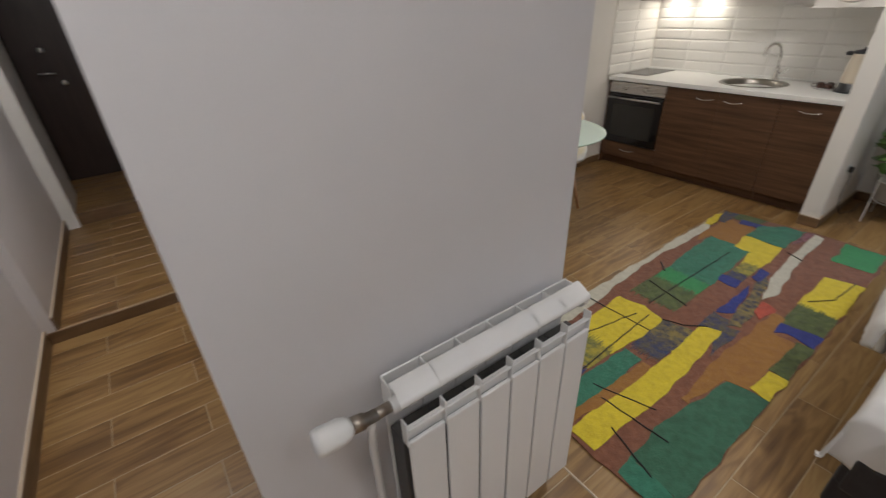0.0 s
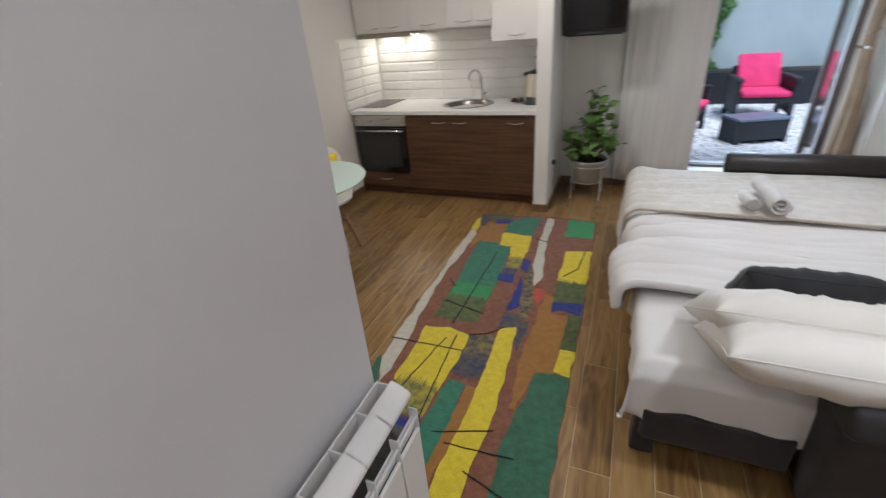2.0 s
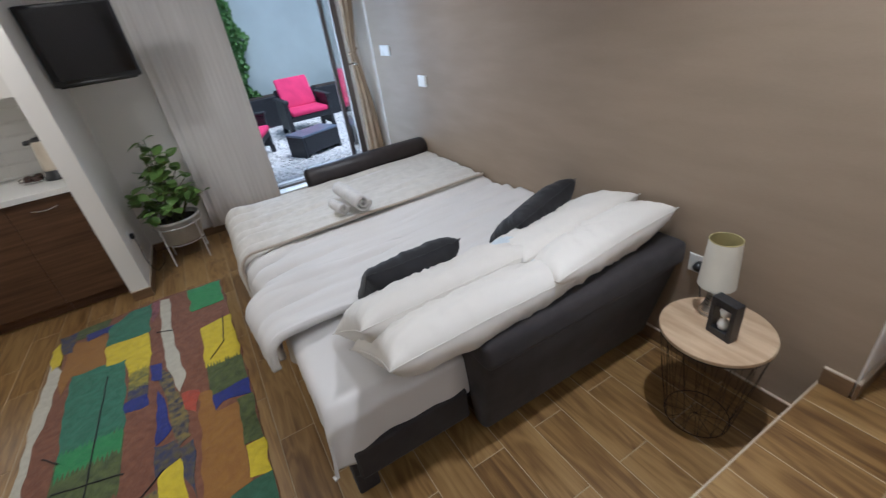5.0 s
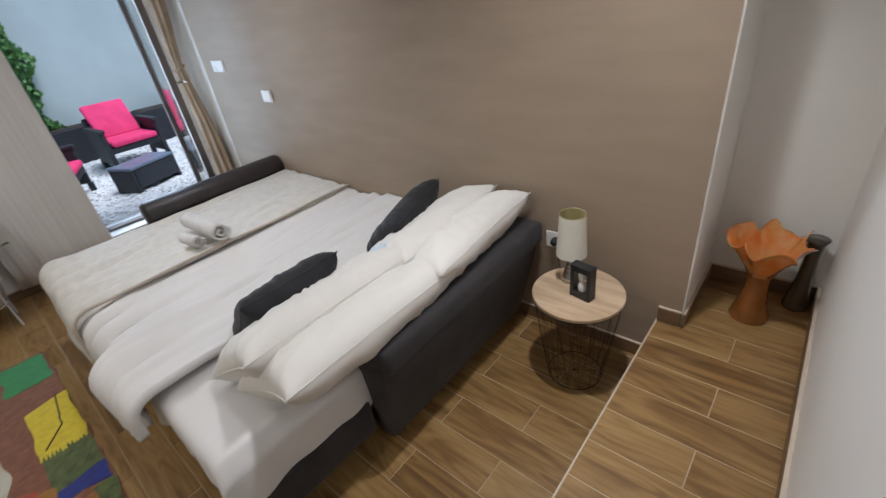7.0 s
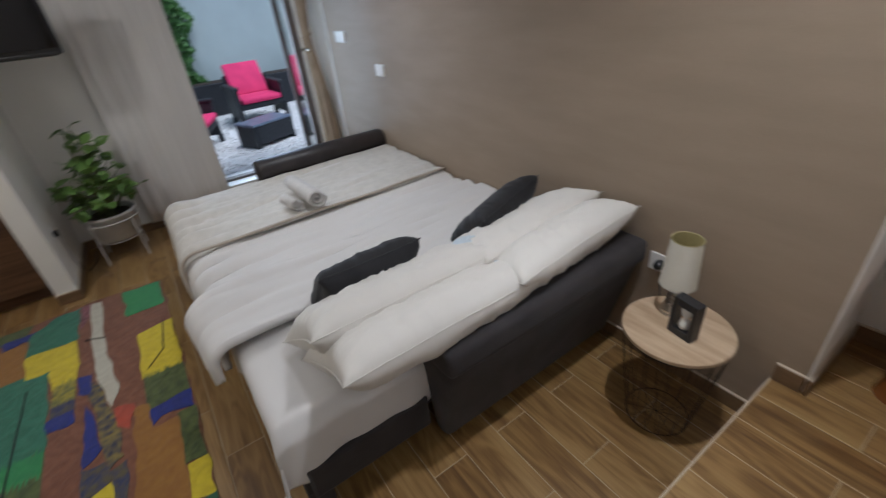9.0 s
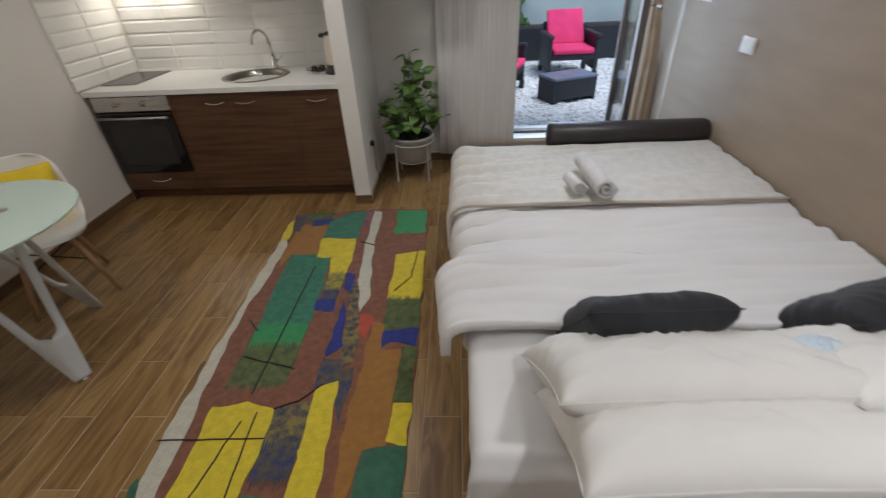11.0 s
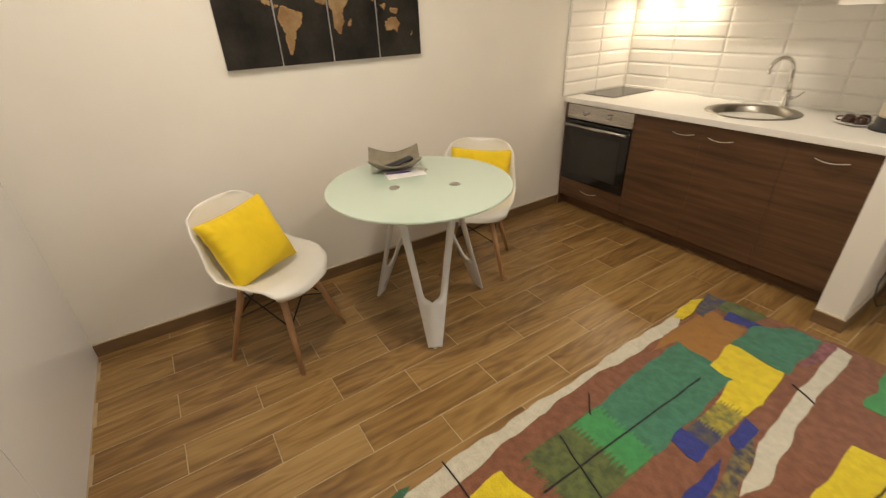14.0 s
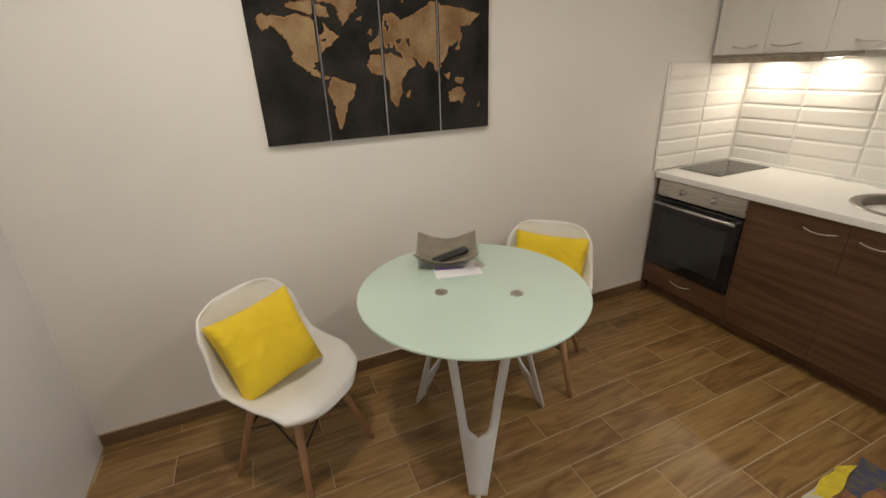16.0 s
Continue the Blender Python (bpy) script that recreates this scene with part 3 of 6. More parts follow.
wall_unit(0.02, 0.635, 0.30, 1.60, 2.35, 2, [0.22, 0.44], "cream wall cabinet above the hood")
wall_unit(0.635, 1.02, 0.30, 1.60, 2.35, 1, [0.83], "single cream wall cabinet")
wall_unit(1.02, 1.52, 0.30, 1.60, 2.35, 2, [1.20, 1.40], "cream wall cabinet with two doors")
wall_unit(1.52, 1.968, 0.10, 1.47, 2.35, 1, [1.74], "deeper cream wall cabinet beside the partition")

# bevelled wall tiles, one mesh each shared
TILEW, TILEH = 0.372, 0.0965
bm = bmesh.new()
rings = []
for inset, yy in ((0.0006, 0.0), (0.0006, -0.003), (0.014, -0.008)):
    hx, hz = TILEW / 2 - inset, TILEH / 2 - inset
    rings.append([bm.verts.new((sx * hx, yy, sz * hz)) for sx, sz in ((-1, -1), (1, -1), (1, 1), (-1, 1))])
for p, q in zip(rings, rings[1:]):
    for n in range(4):
        bm.faces.new((p[n], p[(n + 1) % 4], q[(n + 1) % 4], q[n]))
bm.faces.new(rings[-1])
tile_me = bpy.data.meshes.new("wall_tile")
bmesh.ops.recalc_face_normals(bm, faces=bm.faces)
bm.to_mesh(tile_me)
bm.free()
tile_me.materials.append(M_BEVEL)
splash = tagged(new("backsplash"), "white bevelled metro tile backsplash", "backsplash", "", "structure")
for row in range(7):
    for col in range(6):
        ob = new("wall_tile", tile_me)
        w = TILEW if col < 5 else 0.10
        ob.matrix_world = Matrix.Translation((0.012 + col * TILEW + w / 2, 0.719, 0.902 + (row + 0.5) * TILEH)) @ Matrix.Diagonal((w / TILEW, 1, 1, 1))
        ob.parent = splash
    for col in range(2):
        ob = new("wall_tile", tile_me)
        ob.matrix_world = pose(0.001, 0.70 - (col + 0.5) * TILEW, 0.902 + (row + 0.5) * TILEH, 0, 0, 90)
        ob.parent = splash
structure("backsplash_edge", box(0.0, 0.010, -0.052, -0.045, 0.902, 1.575, 0.002, 1), M_CHROME, "thin metal trim on the tile edge")

kettle = thing("kettle", "cream and black electric kettle on the worktop", "kettle")
KX, KY = 1.855, 0.36
part("base", lathe([(0.098, 0.9005), (0.098, 0.915), (0.085, 0.928), (0.08, 0.965), (0.078, 0.966)], 32, at=(KX, KY, 0)), M_BLACK, kettle, "dark base", True)
part("jug", lathe([(0.078, 0.966), (0.080, 0.98), (0.074, 1.08), (0.064, 1.165), (0.064, 1.17)], 32, at=(KX, KY, 0)), M_JUG, kettle, "cream body", True)
part("lid", lathe([(0.066, 1.1705), (0.067, 1.178), (0.05, 1.192), (0.015, 1.197), (0.012, 1.21)], 28, at=(KX, KY, 0)), M_BLACK, kettle, "black lid", True)
part("spout", box(KX - 0.10, KX - 0.05, KY - 0.03, KY + 0.03, 1.155, 1.182, 0.008, 2), M_BLACK, kettle, "", True)
part("handle", tube([(KX + 0.035, KY - 0.05, 1.18), (KX + 0.07, KY - 0.085, 1.175), (KX + 0.078, KY - 0.095, 1.11), (KX + 0.07, KY - 0.085, 1.02), (KX + 0.05, KY - 0.062, 0.985)], 0.013, 10), M_BLACK, kettle, "", True)
saucer = thing("saucer", "white saucer that holds upturned cups", "plate")
part("dish", lathe([(0.0, 0.9045), (0.055, 0.905), (0.095, 0.915), (0.098, 0.913), (0.06, 0.9008), (0.0, 0.9005)], 36, at=(1.69, 0.40, 0), cap=False), M_WHITE, saucer, "", True)
for i, (dx, dy) in enumerate(((1.655, 0.41), (1.715, 0.375), (1.71, 0.435))):
    cup = thing("cup", "dark brown upturned coffee cup on the worktop", "cup", "cups by the coffee maker")
    part("cup_wall", lathe([(0.032, 0.9075), (0.033, 0.916), (0.027, 0.938), (0.016, 0.946), (0.0, 0.947)], 20, at=(dx, dy, 0), cap=False), M_CUP, cup, "", True)
    part("handle", tube([(dx - 0.030, dy - 0.01, 0.935), (dx - 0.052, dy - 0.016, 0.93), (dx - 0.052, dy - 0.016, 0.915), (dx - 0.034, dy - 0.012, 0.912)], 0.004, 6), M_CUP, cup, "", True)


# ---- soft things ----
def pillow(w, h, t, seed=0, n=40, crease=1.0, blunt=0.62):
    """A stuffed cushion lying flat, its middle at the origin."""
    b = bmesh.new()
    for side in (1, -1):
        def f(u, v):
            a, c = 2 * u - 1, 2 * v - 1
            pinch = 1 - 0.06 * (1 - c * c) * abs(a) ** 3
            pinch2 = 1 - 0.07 * (1 - a * a) * abs(c) ** 3
            z = t / 2 * max(0.0, (1 - abs(a) ** 6.5)) ** blunt * max(0.0, (1 - abs(c) ** 3.0)) ** (blunt + 0.04)
            rim = max(abs(a), abs(c)) ** 4
            along = c if abs(a) > abs(c) else a
            z *= 1 + rim * 0.28 * noise.noise(Vector((along * 9, seed * 2.3, side * 3.0 + (5 if abs(a) > abs(c) else 0))))
            wr = noise.noise(Vector((a * 2.3, c * 2.3, seed * 3.1 + side))) * 0.16 + (0.35 - abs(noise.noise(Vector((a * 3.2 + c, c * 2.6 - a, seed * 5.7 + side))))) * 0.16
            z *= 1 + crease * (wr * 1.1 + 0.05 * noise.noise(Vector((a * 7, c * 9, seed + side))))
            fan = noise.noise(Vector((math.atan2(c - 1.2, abs(a) + 0.4) * 9, a * 1.2, seed + side * 4)))
            z += crease * 0.010 * (0.4 - 2 * abs(fan)) * (1 - rim)
            return (a * w / 2 * pinch, c * h / 2 * pinch2, side * (z + 0.002))
        sheet(f, n, n, bm=b)
    bmesh.ops.remove_doubles(b, verts=b.verts, dist=0.0045)
    return b


def seam(w, h, r=0.0024):
    pts = []
    for i in range(48):
        k = i / 12
        s, q = int(k), 2 * (k % 1) - 1
        a, c = ((q, -1), (1, q), (-q, 1), (-1, -q))[s]
        pts.append((a * w / 2 * (1 - 0.06 * (1 - c * c) * abs(a) ** 3), c * h / 2 * (1 - 0.07 * (1 - a * a) * abs(c) ** 3), 0.004 * noise.noise(Vector((a * 6, c * 6, w)))))
    return tube(pts, r, 6, closed=True)


def put(ob, m):
    ob.matrix_world = m
    return ob


def lean(mid, front_edge_dir, tilt, yaw=0):
    """Pose of a cushion: long side along x turned by yaw, far edge dipped by tilt degrees."""
    return pose(*mid, 0, 0, yaw) @ pose(0, 0, 0, -tilt, 0, 0) @ pose(0, 0, 0, 0, front_edge_dir, 0)


# ---- sofa bed ----
sofa = thing("sofa_bed", "dark grey sofa bed folded out along the wall", "sofa bed")
SX0, SX1 = 3.37, 4.43
b = box(SX0, SX1, -2.79, -2.56, 0.03, 0.555, 0.035, 3)
for v in b.verts:
    lean_in = 1 - v.co.z / 0.56
    if v.co.y < -2.68:
        v.co.y += 0.145 * lean_in
    if v.co.x < SX0 + 0.1:
        v.co.x += 0.04 * lean_in
part("armrest", b, M_DARKFAB, sofa, "dark grey fabric armrest", True)
part("armrest_pad", box(SX0 - 0.006, SX1, -2.80, -2.563, 0.515, 0.632, 0.030, 4), M_DARKFAB, sofa, "padded armrest top with a seam", True)
b = bmesh.new()
lathe([(0.02, 0), (0.075, 0.006), (0.088, 0.03), (0.088, 1.02), (0.075, 1.05), (0.02, 1.056)], 28, bm=b)
b.transform(pose(SX0 + 0.03, -0.36, 0.585, 0, 90, 0))
part("armrest_roll", b, M_LEATHER, sofa, "rounded dark leatherette armrest roll", True)
part("armrest", box(SX0 + 0.05, SX1, -0.43, -0.28, 0.03, 0.56, 0.03, 3), M_LEATHER, sofa, "dark leatherette armrest", True)
part("bed_frame", box(2.88, SX1, -2.55, -0.44, 0.15, 0.27, 0.02, 2), M_DARKFAB, sofa, "dark fabric bed frame")
part("front_rail", box(2.86, 2.90, -2.60, -0.46, 0.13, 0.30, 0.018, 2), M_DARKFAB, sofa)
part("end_rail", box(2.88, SX0, -2.62, -2.56, 0.13, 0.29, 0.015, 2), M_DARKFAB, sofa)
for fx, fy in ((2.905, -2.53), (2.93, -0.55), (3.6, -2.5), (3.6, -0.6)):
    part("foot", box(fx - 0.045, fx + 0.045, fy - 0.045, fy + 0.045, 0.0, 0.15, 0.01, 2), M_DARKFAB, sofa)
b = box(2.86, 4.425, -2.545, -0.455, 0.27, 0.475, 0.05, 4)
part("mattress", b, M_SHEET, sofa, "white covered mattress", True)


def over_edge(x, z_top, drop_at, lip=0.09):
    """Where a cloth lies that runs from the wall over the bed's long edge; x runs on past the edge as it hangs."""
    if x >= drop_at + lip:
        return x, z_top
    d = drop_at + lip - x
    q = lip * math.pi / 2
    if d < q:
        a = d / lip
        return drop_at + lip - lip * math.sin(a), z_top - lip * (1 - math.cos(a))
    return drop_at, z_top - lip - (d - q)


def cloth(name, y0, y1, z, edge, hang, material, parent, label, ripple=0.01, seed=0.0, x1=4.43, nx=90, ny=80, thick=0.012, slope=0.0, flare=0.0, ywave=0.0, pleat=1.1):
    def f(u, v):
        s = x1 - u * (x1 - edge + hang + 0.03)
        y = y0 + v * (y1 - y0)
        y += ywave * noise.noise(Vector((s * 2.2, seed, v * 0.7)))
        x, zz = over_edge(s, z, edge)
        h = max(0.0, min(1.0, (edge + 0.08 - s) / max(hang, 0.01)))
        n = noise.noise(Vector((s * 1.6, y * 6.0, seed))) + 0.55 * (0.6 - 2.2 * abs(noise.noise(Vector((s * 1.8 + 0.6 * y, y * 9, seed + 4))))) + 0.55 * noise.noise(Vector((s * 2.4, y * 19, seed + 8)))
        fold = noise.noise(Vector((s * 0.9 + 0.25 * y, y * 13 - s * 2.5, seed + 13)))
        n += 0.75 * (0.35 - 2.4 * abs(fold)) * (0.5 + noise.noise(Vector((s * 1.3, y * 1.7, seed + 21))))
        n2 = noise.noise(Vector((y * 5.5, seed * 2, 1.3)))
        x -= h * (flare + 0.030 * n2 + 0.02 * n)
        near = math.exp(-((s - edge - 0.05) / 0.16) ** 2)
        zz += near * ripple * pleat * math.sin(y * 46 + 3 * noise.noise(Vector((s * 3, y * 2, seed))))
        zz += ripple * n * (1 - 0.5 * h) + slope * (y - y0) + h * 0.035 * noise.noise(Vector((y * 3.1, seed, 7)))
        return (x, y, zz)
    ob = part(name, sheet(f, nx, ny), material, parent, label, True)
    so = ob.modifiers.new("thickness", "SOLIDIFY")
    so.thickness, so.offset = thick, 1
    return ob


sheet_t = thing("bed_sheet", "white cotton fitted sheet hanging over the mattress", "bed sheet")


def sheet_f(u, v):
    # from the pillow end over the near corner
    s = 4.43 - u * (4.43 - 2.845 + 0.20)
    y = -1.9 - v * 0.90
    x, z = over_edge(s, 0.487, 2.835, 0.05)
    if y < -2.55:
        d = -2.55 - y
        y, z = -2.55 - 0.05 * min(1, d / 0.06), z - max(0.0, d - 0.01) * (1.0 if s < 3.42 else 0.1)
    n = noise.noise(Vector((s * 4, y * 4, 2.2))) + 0.7 * (0.5 - 2 * abs(noise.noise(Vector((s * 3 + y * 2, y * 3.5 - s, 6.1)))))
    h = max(0.0, (0.487 - z) / 0.2)
    z += 0.006 * n + 0.04 * h * noise.noise(Vector((s * 3 + y * 3, 0.4, 5)))
    x -= 0.035 * h * noise.noise(Vector((y * 9, 3, 1)))
    return (x, y - 0.04 * h * noise.noise(Vector((s * 8, 1, 8))), max(z, 0.215))


ob = part("cloth", sheet(sheet_f, 120, 80), M_SHEET, sheet_t, "", True)
mo = ob.modifiers.new("thickness", "SOLIDIFY")
mo.thickness, mo.offset = 0.006, 1

duvet = thing("duvet", "white rumpled duvet spread over the bed", "duvet")
cloth("cover", -1.88, -0.50, 0.505, 2.80, 0.20, M_SHEET, duvet, "", 0.018, 1.0, thick=0.03, nx=120, ny=120, pleat=0.6)
cloth("turned_edge", -2.14, -1.72, 0.532, 2.765, 0.085, M_SHEET, duvet, "thick folded edge of the duvet", 0.016, 6.0, thick=0.035, flare=0.02, ywave=0.06, nx=100, ny=50, pleat=0.15)
cover = thing("coverlet", "cream quilted coverlet across the foot of the bed", "blanket")
cloth("cloth", -1.28, -0.46, 0.548, 2.77, 0.24, M_BLANKET, cover, "", 0.013, 11.0, thick=0.012, nx=120, ny=110, flare=0.01, pleat=1.9)


def hem_path(u):
    s = 4.43 - u * (4.43 - 2.77 + 0.20)
    x, z = over_edge(s, 0.562, 2.755)
    return (x, -1.282, z + 0.007 * noise.noise(Vector((s * 2.2, -1.28 * 7, 11.0))))


part("hem", tube([hem_path(i / 50) for i in range(51)], 0.009, 8), mat("beige_hem", (0.52, 0.45, 0.37), 0.9, vary=0.06, fine=300), cover, "beige piped hem", True)


def add_pillow(name, w, h, t, m, material, label, category, group, seed, piping=True, crease=1.0, blunt=0.62):
    th = thing(name, label, category, group)
    part("case", pillow(w, h, t, seed, 40, crease, blunt), material, th, "", True)
    if piping:
        part("seam", seam(w, h), material, th, "", True)
    th.matrix_world = m
    return th


bed_pillows = [
    add_pillow("pillow", 0.79, 0.44, 0.185, lean((3.40, -2.415, 0.645), 3, 33, 5), M_PILLOW, "plump ivory pillow leaning on the armrest", "pillow", "bed pillows", 1),
    add_pillow("pillow", 0.74, 0.44, 0.18, lean((4.05, -2.385, 0.645), -2, 31, 4), M_PILLOW, "plump ivory pillow beside the wall", "pillow", "bed pillows", 2),
    add_pillow("pillow", 0.80, 0.42, 0.185, lean((3.42, -2.60, 0.648), 3, 25, 4), M_PILLOW, "plump ivory pillow lying on the armrest", "pillow", "bed pillows", 3),
    add_pillow("pillow", 0.72, 0.42, 0.18, lean((4.045, -2.575, 0.668), -2, 26, 3), M_PILLOW, "plump ivory pillow by the armrest and wall", "pillow", "bed pillows", 4),
]
add_pillow("cushion", 0.45, 0.40, 0.16, lean((3.37, -2.185, 0.60), 5, 54, 9), M_CHAR, "charcoal velvet cushion propped on the pillows", "cushion", "dark bed cushions", 5, True, 0.6, 0.5)
add_pillow("cushion", 0.50, 0.38, 0.15, lean((4.11, -2.15, 0.618), -5, 48, 13), M_CHAR, "charcoal velvet cushion beside the wall", "cushion", "dark bed cushions", 6, True, 0.6, 0.5)


M_LINER = mat("pale_blue_pillow_liner", (0.60, 0.67, 0.72), 0.45, vary=0.04, scale=14, fine=120, bump=0.4)


def crumple(w, h, seed):
    """A crushed end of thin liner cloth that shows out of a pillowcase."""
    def f(u, v):
        a, c = 2 * u - 1, 2 * v - 1
        q = Vector((a * 2.6, c * 2.6, seed))
        z = 0.035 * (1 - a * a) * (1 - c * c) + 0.022 * (0.4 - 1.6 * abs(noise.noise(q))) + 0.010 * noise.noise(q * 3.1)
        return (a * w / 2 * (1 + 0.2 * noise.noise(q + Vector((5, 0, 0)))), c * h / 2 * (1 + 0.2 * noise.noise(q + Vector((0, 5, 0)))), z)
    return sheet(f, 22, 22)


for k, (mid, yaw, owner) in enumerate((((3.745, -2.405, 0.705), 20, bed_pillows[0]), ((3.755, -2.535, 0.705), 60, bed_pillows[3]))):
    b = crumple(0.17, 0.13, 3.0 + k * 4.7)
    b.transform(owner.matrix_world.inverted() @ pose(*mid, -20, 8, yaw))
    ob = part("liner", b, M_LINER, owner, "pale blue liner crumpled at the open end", True)
    so = ob.modifiers.new("thickness", "SOLIDIFY")
    so.thickness, so.offset = 0.004, 0


def towel_roll(length, radius, m, label):
    th = thing("rolled_towel", label, "towel", "rolled towels on the bed")
    b = bmesh.new()
    turns = 2.0
    n = 64
    rings = []
    for e in range(9):
        xx = -length / 2 + length * e / 8
        ring = []
        for k in range(n + 1):
            a = turns * 2 * math.pi * k / n
            r = radius * (0.2 + 0.8 * k / n) * (1 + 0.04 * noise.noise(Vector((xx * 20, a, radius * 90))))
            ring.append(b.verts.new((xx + 0.004 * noise.noise(Vector((a, e, 3))), r * math.cos(a), r * math.sin(a))))
        rings.append(ring)
    for p, q in zip(rings, rings[1:]):
        for k in range(n):
            b.faces.new((p[k], p[k + 1], q[k + 1], q[k]))
    ob = part("towel", b, M_TOWEL, th, "", True)
    so = ob.modifiers.new("thickness", "SOLIDIFY")
    so.thickness = 0.014
    th.matrix_world = m
    return th


towel_roll(0.40, 0.060, pose(3.515, -1.09, 0.640, 0, 0, -87), "pale grey rolled towel on the coverlet")
towel_roll(0.15, 0.042, pose(3.405, -1.15, 0.616, 0, 0, -80), "small pale grey rolled towel beside a bigger one")

# ---- side table with lamp ----
TBX, TBY, TBZ = 4.19, -3.085, 0.47
stable = thing("side_table", "round wire basket side table with oak top", "side table")
part("tabletop", lathe([(0.188, TBZ - 0.016), (0.190, TBZ - 0.014), (0.190, TBZ - 0.002), (0.188, TBZ)], 56, at=(TBX, TBY, 0)), M_OAK, stable, "light oak veneer top")
part("top_ring", tube([(TBX + 0.186 * math.cos(a * math.pi / 20), TBY + 0.186 * math.sin(a * math.pi / 20), TBZ - 0.02) for a in range(40)], 0.003, 6, closed=True), M_WIRE, stable)
part("base_ring", tube([(TBX + 0.12 * math.cos(a * math.pi / 20), TBY + 0.12 * math.sin(a * math.pi / 20), 0.004) for a in range(40)], 0.002, 6, closed=True), M_WIRE, stable)
for k in range(16):
    a, c = 2 * math.pi * k / 16, 2 * math.pi * (k + 0.5) / 16
    part("wire", tube([(TBX + 0.186 * math.cos(a), TBY + 0.186 * math.sin(a), TBZ - 0.02), (TBX + 0.158 * math.cos((a + c) / 2), TBY + 0.158 * math.sin((a + c) / 2), 0.24), (TBX + 0.12 * math.cos(c), TBY + 0.12 * math.sin(c), 0.004)], 0.0009, 5), M_WIRE, stable)
    part("wire", tube([(TBX + 0.186 * math.cos(a), TBY + 0.186 * math.sin(a), TBZ - 0.02), (TBX + 0.120 * math.cos(2 * a - c), TBY + 0.120 * math.sin(2 * a - c), 0.004)], 0.0009, 5), M_WIRE, stable)
for k in range(6):
    a = math.pi * k / 6
    part("wire", tube([(TBX + 0.12 * math.cos(a), TBY + 0.12 * math.sin(a), 0.004), (TBX - 0.12 * math.cos(a), TBY - 0.12 * math.sin(a), 0.004)], 0.0009, 5), M_WIRE, stable)

lamp = thing("table_lamp", "small table lamp with cream shade and steel foot", "table lamp")
LX, LY = 4.26, -3.02
part("base", lathe([(0.043, TBZ + 0.0005), (0.043, TBZ + 0.006), (0.034, TBZ + 0.03), (0.018, TBZ + 0.09), (0.013, TBZ + 0.14), (0.013, TBZ + 0.17)], 28, at=(LX, LY, 0)), M_STEEL, lamp, "tapered brushed steel foot", True)
b = lathe([(0.064, TBZ + 0.13), (0.053, TBZ + 0.32)], 40, at=(LX, LY, 0), cap=False)
part("shade", b, M_SHADE, lamp, "cream fabric shade", True)
part("shade_lining", lathe([(0.062, TBZ + 0.131), (0.051, TBZ + 0.319)], 40, at=(LX, LY, 0), cap=False), M_SHADEIN, lamp, "olive shade lining", True)
part("shade_rim", tube([(LX + 0.0525 * math.cos(a * math.pi / 18), LY + 0.0525 * math.sin(a * math.pi / 18), TBZ + 0.32) for a in range(36)], 0.0018, 6, closed=True), M_SHADEIN, lamp)
part("cord", tube([(LX, LY + 0.04, TBZ + 0.004), (4.33, -2.99, TBZ + 0.01), (4.39, -2.96, 0.40), (4.415, -2.90, 0.36), (4.43, -2.862, 0.50)], 0.0028, 6), M_BLACK, lamp)

hour = thing("hourglass_frame", "black wooden frame with a small hourglass inside", "ornament")
b = bmesh.new()
for q in ((-0.047, -0.030, 0.0, 0.155), (0.030, 0.047, 0.0, 0.155), (-0.030, 0.030, 0.0, 0.030), (-0.030, 0.030, 0.125, 0.155)):
    box(q[0], q[1], -0.021, 0.021, q[2], q[3], 0.0015, 1, bm=b)
part("frame", b, M_BLACK, hour)
part("hourglass", lathe([(0.016, 0.034), (0.019, 0.05), (0.015, 0.066), (0.004, 0.077), (0.015, 0.09), (0.019, 0.105), (0.016, 0.121)], 24), M_SAND, hour, "pale sand in glass bulbs", True)
hour.matrix_world = pose(4.165, -3.115, TBZ + 0.0005, 0, 0, -100)

# ---- sockets and switches on the taupe wall ----


def wall_plate(name, y, z, w, h, label, keys):
    t = thing(name, label, "switch" if "switch" in name else "socket")
    part("plate", box(TX - 0.010, TX - 0.0005, y - w / 2, y + w / 2, z - h / 2, z + h / 2, 0.004, 2), M_WPLASTIC, t)
    for k in range(keys):
        kw = (w - 0.02) / keys
        y0 = y - w / 2 + 0.01 + k * kw
        part("rocker", box(TX - 0.0135, TX - 0.0095, y0 + 0.001, y0 + kw - 0.001, z - h / 2 + 0.01, z + h / 2 - 0.01, 0.0015, 1), M_WPLASTIC, t)
    return t


wall_plate("light_switch", 0.09, 1.35, 0.20, 0.085, "white double light switch on the taupe wall", 2)
wall_plate("light_switch", -0.53, 1.135, 0.13, 0.085, "white single light switch on the taupe wall", 1)
sock = wall_plate("wall_socket", -2.85, 0.53, 0.09, 0.085, "white wall socket behind the side table", 0)
b = lathe([(0.021, 0), (0.021, 0.012), (0.017, 0.03), (0.008, 0.036)], 20)
b.transform(pose(TX - 0.010, -2.86, 0.53, 0, -90, 0))
part("plug", b, M_BLACK, sock, "black plug", True)

